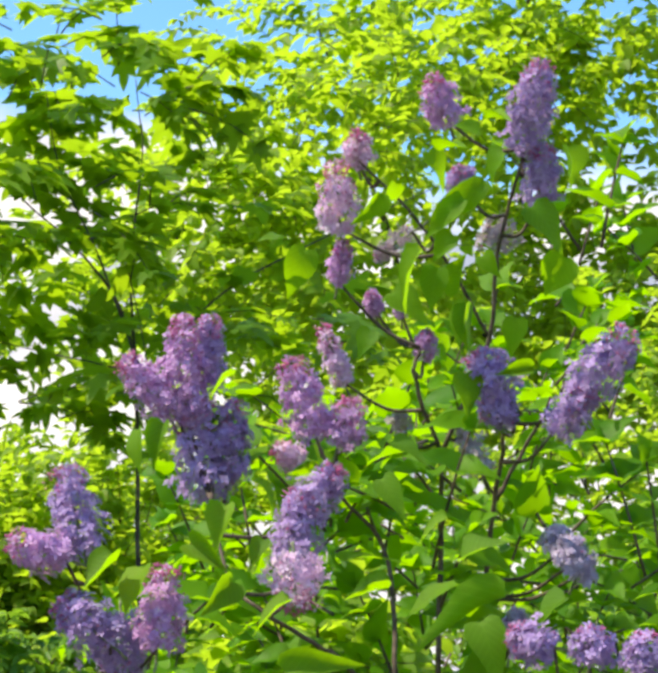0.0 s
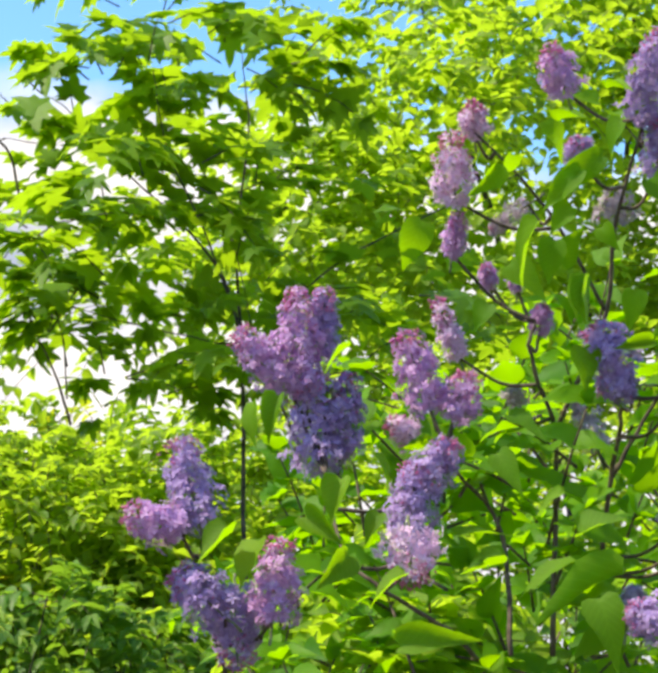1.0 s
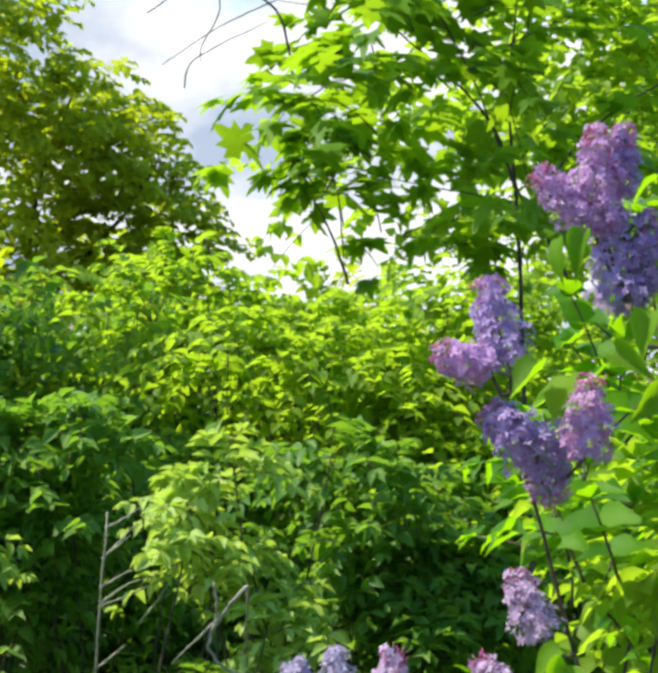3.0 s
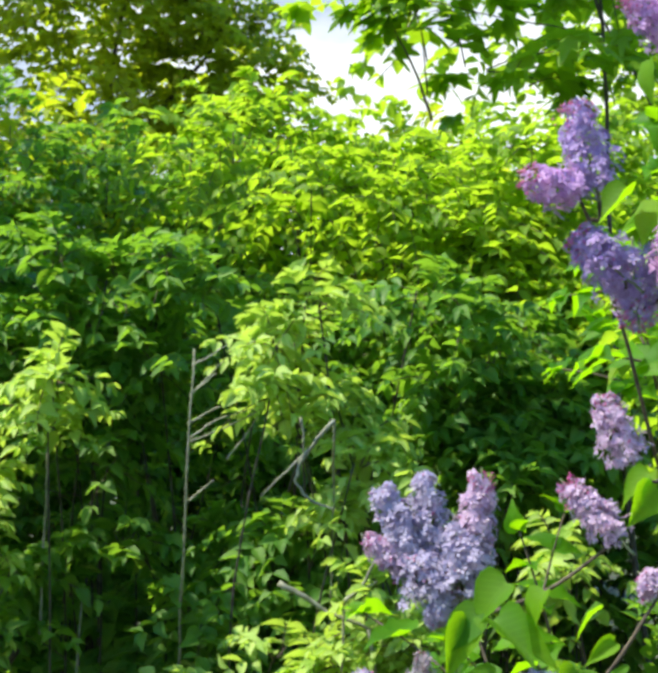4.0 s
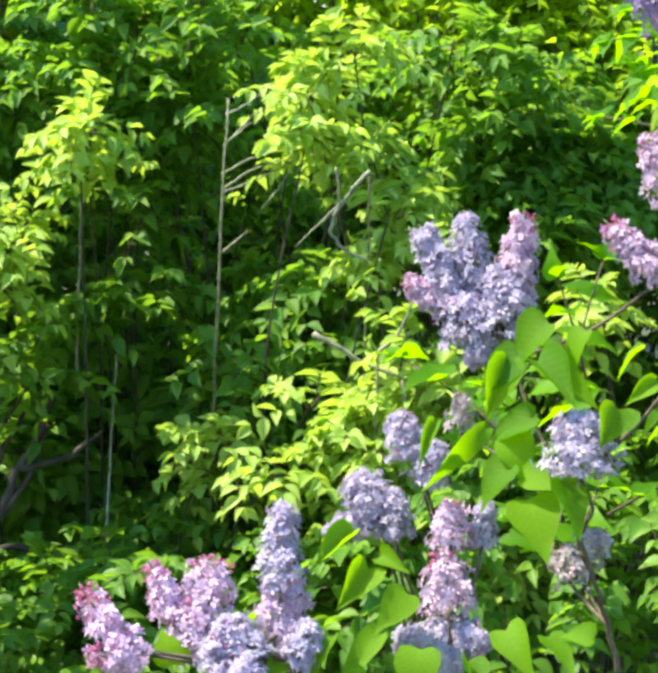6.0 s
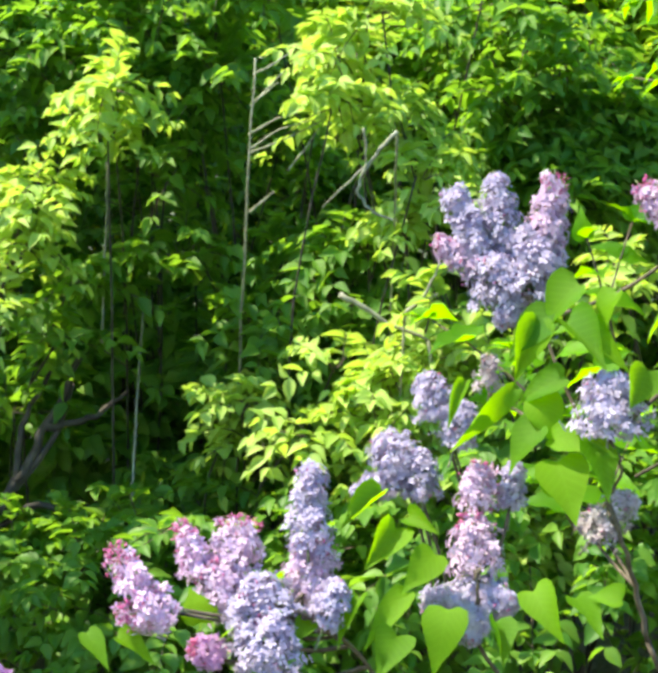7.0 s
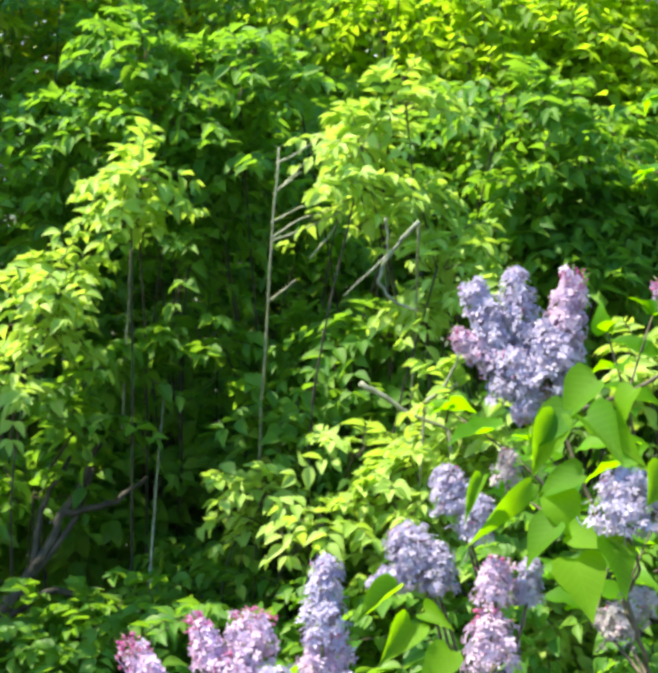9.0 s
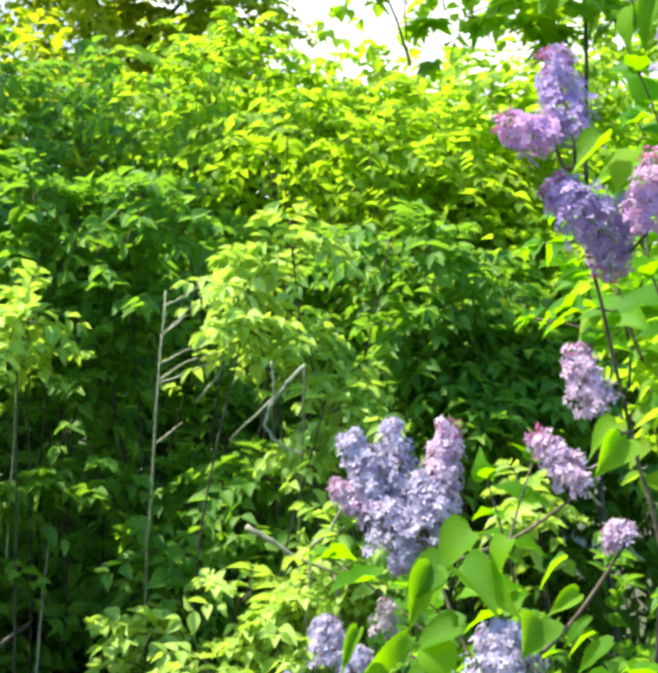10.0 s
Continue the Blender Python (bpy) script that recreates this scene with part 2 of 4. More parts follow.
def scatter(name, template, origin, along, normal, length, width, mat, parent=None, label="", kind="stuff", flat=1.0):
    """Many copies of one small form, joined: at each origin, along its way, facing its normal."""
    verts, faces = template
    x = unit(along)
    z = unit(normal - (normal * x).sum(-1, keepdims=True) * x)
    y = np.cross(z, x)
    v = (origin[:, None] + length[:, None, None] * verts[None, :, :1] * x[:, None]
         + (length * width)[:, None, None] * verts[None, :, 1:2] * y[:, None]
         + (length * flat)[:, None, None] * verts[None, :, 2:] * z[:, None])
    count, size = len(origin), len(verts)
    loops = np.concatenate([np.array(f) for f in faces])
    sizes = np.array([len(f) for f in faces])
    me = bpy.data.meshes.new(name)
    me.vertices.add(count * size)
    me.vertices.foreach_set("co", v.reshape(-1))
    all_loops = (loops[None] + size * np.arange(count)[:, None]).reshape(-1)
    all_sizes = np.tile(sizes, count)
    me.loops.add(len(all_loops))
    me.loops.foreach_set("vertex_index", all_loops)
    me.polygons.add(len(all_sizes))
    me.polygons.foreach_set("loop_start", np.r_[0, np.cumsum(all_sizes)[:-1]])
    me.polygons.foreach_set("use_smooth", np.ones(len(all_sizes), dtype=bool))
    me.materials.append(mat)
    me.update(calc_edges=True)
    ob = new(name, me)
    ob.parent = parent
    if parent is not None:
        ob.matrix_parent_inverse = Matrix.Translation(parent.location).inverted()
    return tagged(ob, label=label, kind=kind)


def tube(points, radii, sides=6):
    """Vertices and faces of a tapered, bent stem through the points."""
    pts = np.array(points, float)
    ways = unit(np.gradient(pts, axis=0))
    ref = np.array([0.31, 0.87, 0.38])
    a = unit(np.cross(ways, ref))
    b = np.cross(ways, a)
    turn = np.linspace(0, 2 * math.pi, sides, endpoint=False)
    ring = np.cos(turn)[None, :, None] * a[:, None] + np.sin(turn)[None, :, None] * b[:, None]
    verts = (pts[:, None] + ring * np.array(radii)[:, None, None]).reshape(-1, 3)
    faces = []
    for i in range(len(pts) - 1):
        for k in range(sides):
            p, q = i * sides + k, i * sides + (k + 1) % sides
            faces.append((p, q, q + sides, p + sides))
    faces.append(tuple(range(sides))[::-1])
    faces.append(tuple(range((len(pts) - 1) * sides, len(pts) * sides)))
    return verts, faces


def curve_through(points, steps=5):
    """Points on a smooth line through the given ones."""
    p = np.array(points, float)
    if len(p) < 3:
        return np.linspace(p[0], p[-1], steps + 1)
    q = np.vstack([2 * p[0] - p[1], p, 2 * p[-1] - p[-2]])
    out = []
    for i in range(1, len(q) - 2):
        for s in np.linspace(0, 1, steps, endpoint=False):
            a, b, c, d = q[i - 1:i + 3]
            out.append(0.5 * (2 * b + (c - a) * s + (2 * a - 5 * b + 4 * c - d) * s * s + (3 * b - a - 3 * c + d) * s ** 3))
    out.append(p[-1])
    return np.array(out)


def stem_object(name, points, thick, thin, mat, parent, label="", sides=6):
    line = curve_through(points)
    line[1:-1] += RNG.normal(0, thick * 0.25, (len(line) - 2, 3))
    verts, faces = tube(line, np.linspace(thick, thin, len(line)), sides)
    ob = mesh_object(name, verts.tolist(), faces, mat, parent, label)
    if parent is not None:
        ob.matrix_parent_inverse = Matrix.Translation(parent.location).inverted()
    return ob


def joined_stems(name, lines, mat, parent, sides=4, label=""):
    """Thin twigs (points, thick, thin), joined into one part."""
    all_v, all_f, base = [], [], 0
    for points, thick, thin in lines:
        v, f = tube(points, np.linspace(thick, thin, len(points)), sides)
        all_v.append(v)
        all_f += [tuple(i + base for i in face) for face in f]
        base += len(v)
    ob = mesh_object(name, np.vstack(all_v).tolist(), all_f, mat, parent, label, "stuff")
    if parent is not None:
        ob.matrix_parent_inverse = Matrix.Translation(parent.location).inverted()
    return ob


def sphere_point(az, el, far, height=1.62):
    """A place seen at that azimuth (clockwise from +y), elevation and distance from the viewer's stand."""
    a, e = radians(az), radians(el)
    return np.array([math.sin(a) * math.cos(e) * far, math.cos(a) * math.cos(e) * far, height + math.sin(e) * far])


OVATE = blade((0.74, 1.0, 0.84, 0.44), 0.2, 0.2)
PLAIN = blade((0.9, 0.78), 0.2, 0.2)
HEART = heart_leaf()
LOBED = lobed_leaf()


def leaf_mesh(template, mat):
    me = bpy.data.meshes.new("leaf")
    me.from_pydata(template[0].tolist(), [], template[1])
    me.polygons.foreach_set("use_smooth", np.ones(len(me.polygons), dtype=bool))
    me.materials.append(mat)
    return me


ONE_LEAF = {}


def single_leaves(template, origin, along, normal, length, width, mat, parent):
    """The same leaves as scatter(), each an object of its own on one shared mesh."""
    me = ONE_LEAF.setdefault((id(template), mat.name), None) or leaf_mesh(template, mat)
    ONE_LEAF[(id(template), mat.name)] = me
    x = unit(along)
    z = unit(normal - (normal * x).sum(-1, keepdims=True) * x)
    y = np.cross(z, x)
    back = Matrix.Translation(parent.location).inverted()
    for k in range(len(origin)):
        ob = new("leaf", me)
        ob.parent = parent
        ob.matrix_parent_inverse = back
        turn = Matrix((x[k], y[k], z[k])).transposed().to_4x4()
        ob.matrix_basis = Matrix.Translation(origin[k]) @ turn @ Matrix.Diagonal((length[k], length[k] * width[k], length[k], 1))


SINGLE_OF = {SHRUB_LEAF.name: SHRUB_LEAF_ONE, SUN_TINT_LEAF.name: SUN_TINT_LEAF_ONE, YELLOW_BACKLIT_LEAF.name: YELLOW_BACKLIT_LEAF_ONE, MAPLE_LEAF.name: MAPLE_LEAF_ONE}


def foliage(name, template, o, d, n, long, wide, mat, parent, singles):
    """Leaves: the nearest as single objects, the rest joined."""
    order = np.argsort(o[:, 1])
    first, rest = order[:singles], order[singles:]
    if len(first):
        single_leaves(template, o[first], d[first], n[first], long[first], wide[first], SINGLE_OF[mat.name], parent)
    if len(rest):
        scatter(name, template, o[rest], d[rest], n[rest], long[rest], wide[rest], mat, parent)


def shoots(centre, radii, count, reach, pairs, droop=0.5, shell=0.35, up=0.5, floor=0.03, face=0.3):
    """Leafy shoots in a crown: twig lines, and for each leaf its origin, way, normal and a size factor."""
    centre, radii = np.array(centre, float), np.array(radii, float)
    way = unit(RNG.normal(size=(count, 3)))
    deep = (shell + (1 - shell) * RNG.random(count)) ** 0.6
    lump = 1 + 0.22 * np.sin(5 * way[:, 0] + 3 * way[:, 2]) * np.sin(4 * way[:, 1] + 1.3) + 0.1 * RNG.normal(size=count)
    start = centre + way * radii * (deep * lump)[:, None]
    head = unit(way * [1, 1, 0.6] + RNG.normal(0, 0.45, (count, 3)) + [0, 0, up])
    long = reach * (0.6 + 0.7 * RNG.random(count))
    steps = pairs + 1
    s = np.linspace(0, 1, steps)
    line = start[:, None] + long[:, None, None] * (s[None, :, None] * head[:, None] - np.array([0, 0, droop]) * (s ** 2)[None, :, None])
    line[..., 2] = np.maximum(line[..., 2], floor)
    way_at = unit(np.gradient(line, axis=1))
    side = unit(np.cross(way_at, np.array([0, 0, 1.0]) + 0.25 * RNG.normal(size=(count, 1, 3))))
    o, d, n, f = [], [], [], []
    for sign in (-1, 1):
        k = slice(1, steps)
        out = way_at[:, k] * (0.45 + 0.3 * RNG.random((count, pairs, 1))) + sign * side[:, k] + 0.25 * RNG.normal(size=(count, pairs, 3)) - [0, 0, 0.1]
        o.append(line[:, k].reshape(-1, 3))
        d.append(out.reshape(-1, 3))
        n.append((np.array([0, 0, 1.0]) + face * way[:, None] + 0.3 * RNG.normal(size=(count, pairs, 3))).reshape(-1, 3))
        f.append(np.tile(0.75 + 0.35 * np.sin(np.pi * np.linspace(0.25, 0.9, pairs)), count) * (0.75 + 0.5 * RNG.random(count * pairs)))
    o.append(line[:, -1]); d.append(way_at[:, -1] - [0, 0, 0.1]); n.append(np.array([0, 0, 1.0]) + 0.4 * RNG.normal(size=(count, 3)))
    f.append(0.6 + 0.4 * RNG.random(count))
    return line, np.vstack(o), np.vstack(d), np.vstack(n), np.concatenate(f)


def shrub(name, label, centre, radii, count, mat, leaf=0.07, wide=0.27, reach=0.42, pairs=6, template=OVATE, stems=5, twig=GREEN_TWIG, category="shrub", group="thicket shrubs", singles=0, **more):
    """A shrub: stems from the ground into its crown, twigs, and leaves along the twigs."""
    centre = np.array(centre, float)
    away = centre[:2] / np.linalg.norm(centre[:2])
    foot = Vector((centre[0] + 0.5 * away[0], centre[1] + 0.5 * away[1], 0))
    ob = thing(name, foot, label, category, group)
    line, o, d, n, f = shoots(centre, radii, count, reach, pairs, **more)
    foliage("leaves", template, o, d, n, leaf * f, wide * (0.85 + 0.3 * RNG.random(len(f))), mat, ob, singles)
    pick = RNG.random(count) < 0.6
    joined_stems("twigwork", [(p, 0.0024, 0.001) for p in line[pick]], twig, ob, 3)
    for k in range(stems):
        a = 2 * math.pi * (k + RNG.random()) / stems
        low = np.array([foot[0] + 0.12 * math.cos(a), foot[1] + 0.12 * math.sin(a), -0.03])
        top = centre + np.array(radii) * np.array([0.6 * math.cos(a), 0.6 * math.sin(a), 0.55])
        mid = 0.5 * (low + top) + np.array([0.1 * math.cos(a), 0.1 * math.sin(a), 0.15])
        stem_object("stem", [low, mid, top], 0.006 if stems > 1 else 0.0042, 0.0025, DARK_BARK, ob)
    return ob


def tree(name, label, foot, trunk_top, thick, limbs, crowns, mat, leaf, wide, template, bark=DARK_BARK, reach=0.5, pairs=5, category="tree", group="", singles=0, **more):
    """A tree: tapered trunk, limbs into each part of the crown, twigs and leaves."""
    foot = np.array(foot, float)
    ob = thing(name, Vector(foot), label, category, group)
    mid = 0.5 * (foot + np.array(trunk_top)) + RNG.normal(0, 0.05, 3)
    stem_object("trunk", [foot - [0, 0, 0.05], mid, trunk_top], thick, thick * 0.45, bark, ob, sides=10)
    parts = [[], [], [], []]
    lines = []
    for centre, radii, count in crowns:
        line, o, d, n, f = shoots(centre, radii, count, reach, pairs, **more)
        for store, got in zip(parts, (o, d, n, f)):
            store.append(got)
        lines += [(p, 0.003, 0.0012) for p in line[RNG.random(count) < 0.5]]
    o, d, n = (np.vstack(p) for p in parts[:3])
    f = np.concatenate(parts[3])
    foliage("crown", template, o, d, n, leaf * f, wide * (0.85 + 0.3 * RNG.random(len(f))), mat, ob, singles)
    joined_stems("twigwork", lines, bark, ob, 3)
    for points, radius in limbs:
        stem_object("limb", points, radius, radius * 0.3, bark, ob)
    return ob


# ---- ground ----
def ground():
    n = 90
    span = np.sinh(np.linspace(-1, 1, n) * 6.2)
    span = span / span.max() * 900
    xs, ys = np.meshgrid(span, span + 2.0)
    zs = 0.03 * np.sin(2.1 * xs) * np.cos(1.7 * ys) * (np.hypot(xs, ys) < 30)
    verts = np.stack([xs, ys, zs - 0.03], -1).reshape(-1, 3)
    faces = [(i * n + k, i * n + k + 1, (i + 1) * n + k + 1, (i + 1) * n + k) for i in range(n - 1) for k in range(n - 1)]
    m, nd, lk, bsdf = material("forest_soil")
    coord = nd.new("ShaderNodeTexCoord")
    big, fine = nd.new("ShaderNodeTexNoise"), nd.new("ShaderNodeTexNoise")
    big.inputs["Scale"].default_value, fine.inputs["Scale"].default_value = 1.3, 40.0
    fine.inputs["Detail"].default_value = 8.0
    for tex in (big, fine):
        lk.new(coord.outputs["Object"], tex.inputs["Vector"])
    ramp = nd.new("ShaderNodeValToRGB")
    ramp.color_ramp.elements[0].color, ramp.color_ramp.elements[1].color = (0.03, 0.022, 0.012, 1), (0.10, 0.08, 0.045, 1)
    lk.new(fine.outputs["Fac"], ramp.inputs["Fac"])
    moss = nd.new("ShaderNodeMix")
    moss.data_type = "RGBA"
    moss.inputs["B"].default_value = (0.05, 0.09, 0.02, 1)
    lk.new(big.outputs["Fac"], moss.inputs["Factor"])
    lk.new(ramp.outputs["Color"], moss.inputs["A"])
    lk.new(moss.outputs["Result"], bsdf.inputs["Base Color"])
    bump = nd.new("ShaderNodeBump")
    bump.inputs["Strength"].default_value, bump.inputs["Distance"].default_value = 0.8, 0.03
    lk.new(fine.outputs["Fac"], bump.inputs["Height"])
    lk.new(bump.outputs["Normal"], bsdf.inputs["Normal"])
    bsdf.inputs["Roughness"].default_value = 0.95
    ob = mesh_object("ground", verts.tolist(), faces, m)
    tagged(ob, "dark forest soil with moss and litter", "ground", kind="structure")


ground()

# ---- thicket behind the lilac ----
def bank(rows, name, label, mat, leaf, wide_leaf, **more):
    """Shrubs at (azimuth, elevation, distance, half width, half height, shoots)."""
    for az, el, far, wide, tall, count in rows:
        shrub(name, label, sphere_point(az, el, far), (wide, wide * 0.8, tall), count, mat, leaf, wide_leaf, **more)


bank(((-12.75, 2.64, 6.97, 0.77, 0.69, 264), (-8.32, 4.47, 7.53, 0.73, 0.56, 264), (-4.22, 3.72, 7.77, 0.65, 0.52, 240), (-0.69, 4.57, 7.88, 0.52, 0.43, 208), (2.7, 3.96, 8.11, 0.52, 0.47, 224), (-5.84, 0.78, 6.37, 0.52, 0.39, 144), (-0.87, 0.61, 6.51, 0.52, 0.34, 144), (6.46, -0.09, 6.99, 0.52, 0.43, 136), (11.57, -0.67, 7.13, 0.60, 0.52, 144)),
     "shrub", "tall green shrub with fine arching leafy shoots", SHRUB_LEAF, 0.062, 0.27, reach=0.38, pairs=7, droop=0.55, twig=TWIG)
# shrubs coloured brighter yellow-green where sunlight should fall
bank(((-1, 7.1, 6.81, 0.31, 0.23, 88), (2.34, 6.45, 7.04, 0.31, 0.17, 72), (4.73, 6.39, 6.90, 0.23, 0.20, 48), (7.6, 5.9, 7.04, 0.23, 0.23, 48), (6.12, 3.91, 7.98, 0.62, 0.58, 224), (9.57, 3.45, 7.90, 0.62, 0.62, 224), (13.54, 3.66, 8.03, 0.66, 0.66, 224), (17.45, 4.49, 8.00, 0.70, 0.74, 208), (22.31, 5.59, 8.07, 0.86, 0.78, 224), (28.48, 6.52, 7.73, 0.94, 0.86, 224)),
     "shrub", "yellow-green shrub with fine leafy shoots, sunlight painted into its leaves", YELLOW_BACKLIT_LEAF, 0.056, 0.29, reach=0.36, pairs=7, droop=0.5, twig=TWIG)
bank(((-6.43, -2.68, 5.91, 0.49, 0.31, 96), (-2.48, -4.25, 6.21, 0.49, 0.44, 120), (1.9, -3.89, 6.23, 0.54, 0.41, 120), (5.78, -4.54, 5.96, 0.54, 0.49, 128), (10.36, -4.27, 6.00, 0.59, 0.54, 136), (15.34, -2.79, 6.15, 0.69, 0.69, 136)),
     "shrub", "dense green shrub with drooping ovate leaves in the thicket", SHRUB_LEAF, 0.060, 0.27, reach=0.36, pairs=6, droop=0.5, twig=TWIG)
bank(((-13.26, 4.8, 7.58, 0.75, 0.61, 130), (-9.25, 6.66, 8.60, 0.68, 0.41, 110), (-6.23, 3.8, 8.36, 0.75, 0.54, 130), (0.25, 3.52, 8.62, 0.75, 0.54, 130), (6.62, 3.89, 8.89, 0.75, 0.61, 130), (-8.91, -0.68, 7.24, 0.68, 0.48, 90), (-2.35, -0.86, 7.51, 0.68, 0.48, 90), (4.47, -1.05, 7.52, 0.68, 0.48, 90)),
     "shrub", "tall yellow-green shrub at the back of the thicket", FAR_LEAF, 0.085, 0.32, reach=0.4, pairs=5, twig=TWIG, template=PLAIN)
bank(((-8, -9, 5.9, 0.5, 0.3, 120), (-4, -9.5, 5.9, 0.5, 0.3, 120), (-12, -8, 5.9, 0.5, 0.4, 120), (0, -9.5, 5.9, 0.5, 0.3, 110), (-15, -6, 6.0, 0.5, 0.5, 110), (-10.97, -6.24, 6.42, 0.74, 0.66, 187), (-3.94, -5.23, 6.70, 0.74, 0.66, 187), (3.79, -5.47, 6.71, 0.74, 0.66, 187), (11.92, -4.91, 6.72, 0.74, 0.74, 187), (20.98, -2.79, 6.72, 0.90, 0.90, 220), (29.85, -1.93, 6.40, 0.90, 0.90, 220)),
     "shrub", "shaded shrub deep inside the thicket", SHRUB_LEAF, 0.085, 0.30, reach=0.4, pairs=6, twig=TWIG, template=PLAIN)
# sprays meant to look sun-struck, so given the paler leaf colour
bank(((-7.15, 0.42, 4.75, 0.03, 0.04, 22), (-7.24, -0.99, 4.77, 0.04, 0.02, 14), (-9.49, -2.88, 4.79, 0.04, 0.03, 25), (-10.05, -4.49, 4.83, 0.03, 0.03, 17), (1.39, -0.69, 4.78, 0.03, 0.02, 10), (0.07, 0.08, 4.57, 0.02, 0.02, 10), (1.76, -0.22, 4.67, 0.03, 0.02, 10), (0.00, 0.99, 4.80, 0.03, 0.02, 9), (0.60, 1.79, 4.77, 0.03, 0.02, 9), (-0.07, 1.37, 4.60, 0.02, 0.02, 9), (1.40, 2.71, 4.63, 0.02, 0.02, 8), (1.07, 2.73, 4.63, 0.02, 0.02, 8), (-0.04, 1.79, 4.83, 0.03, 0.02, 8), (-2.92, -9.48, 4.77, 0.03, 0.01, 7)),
     "sun_tinted_shrub", "leafy shrub with sunlight painted into pale yellow-green leaves", SUN_TINT_LEAF, 0.054, 0.26, reach=0.15, pairs=4, stems=1, singles=55, droop=0.45, twig=TWIG)
bank(((4.57, 1.50, 5.41, 0.05, 0.03, 23), (6.34, 0.56, 5.41, 0.05, 0.03, 23), (7.93, 1.62, 5.45, 0.05, 0.03, 23), (9.04, -0.39, 5.33, 0.05, 0.03, 23), (5.27, -0.53, 5.29, 0.05, 0.03, 21), (7.32, -1.88, 5.19, 0.04, 0.03, 21), (3.35, 2.30, 5.41, 0.04, 0.03, 19), (9.34, -2.27, 5.22, 0.04, 0.03, 19)),
     "shrub", "layered leafy shoots in the thicket with light green ovate leaves", SHRUB_LEAF, 0.054, 0.27, reach=0.18, pairs=5, stems=1, singles=30, droop=0.45, twig=TWIG)
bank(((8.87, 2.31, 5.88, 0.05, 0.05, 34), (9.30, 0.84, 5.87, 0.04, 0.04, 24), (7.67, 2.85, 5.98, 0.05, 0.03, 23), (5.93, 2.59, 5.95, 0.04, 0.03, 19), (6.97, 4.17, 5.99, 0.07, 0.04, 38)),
     "sun_tinted_shrub", "fine-leaved shrub, yellow-green brightened in colour to look sunlit", YELLOW_BACKLIT_LEAF, 0.052, 0.3, reach=0.2, pairs=5, stems=1, singles=30, droop=0.5, twig=TWIG)
bank(((-7.01, 2.36, 5.14, 0.04, 0.03, 23), (-5.13, 3.49, 5.12, 0.04, 0.03, 21), (-3.74, 0.78, 5.10, 0.04, 0.03, 17), (-5.77, 0.07, 5.12, 0.04, 0.03, 21), (-3.37, 4.21, 5.11, 0.04, 0.03, 23), (-7.03, 4.40, 5.15, 0.04, 0.03, 23), (-4.39, -1.42, 5.11, 0.04, 0.02, 14), (-6.15, -2.12, 5.13, 0.04, 0.02, 14), (-2.12, 3.00, 5.09, 0.03, 0.02, 11), (-5.38, 1.85, 5.12, 0.04, 0.02, 14), (4.90, 3.10, 5.08, 0.04, 0.02, 16), (6.29, 2.28, 5.08, 0.04, 0.02, 16), (7.27, 0.92, 5.08, 0.04, 0.02, 16), (5.35, 0.35, 5.07, 0.04, 0.02, 17)),
     "shrub", "layered leafy shoots in the thicket with light green ovate leaves", SHRUB_LEAF, 0.058, 0.27, reach=0.17, pairs=4, stems=1, singles=40, droop=0.45, twig=TWIG)
# more sprays with sunlight coloured into their leaves
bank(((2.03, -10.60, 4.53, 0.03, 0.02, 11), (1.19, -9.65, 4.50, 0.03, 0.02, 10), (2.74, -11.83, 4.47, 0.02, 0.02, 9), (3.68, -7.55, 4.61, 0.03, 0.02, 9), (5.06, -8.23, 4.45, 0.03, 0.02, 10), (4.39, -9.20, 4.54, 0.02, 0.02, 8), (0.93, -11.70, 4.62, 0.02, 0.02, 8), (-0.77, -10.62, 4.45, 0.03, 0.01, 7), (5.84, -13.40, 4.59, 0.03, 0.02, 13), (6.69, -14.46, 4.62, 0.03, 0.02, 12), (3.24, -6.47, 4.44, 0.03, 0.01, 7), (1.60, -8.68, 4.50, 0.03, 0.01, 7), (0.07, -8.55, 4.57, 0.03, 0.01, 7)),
     "sun_tinted_shrub", "leafy shrub with sunlight painted into pale yellow-green leaves", SUN_TINT_LEAF, 0.054, 0.28, reach=0.14, pairs=4, stems=1, singles=50, droop=0.45, twig=TWIG)
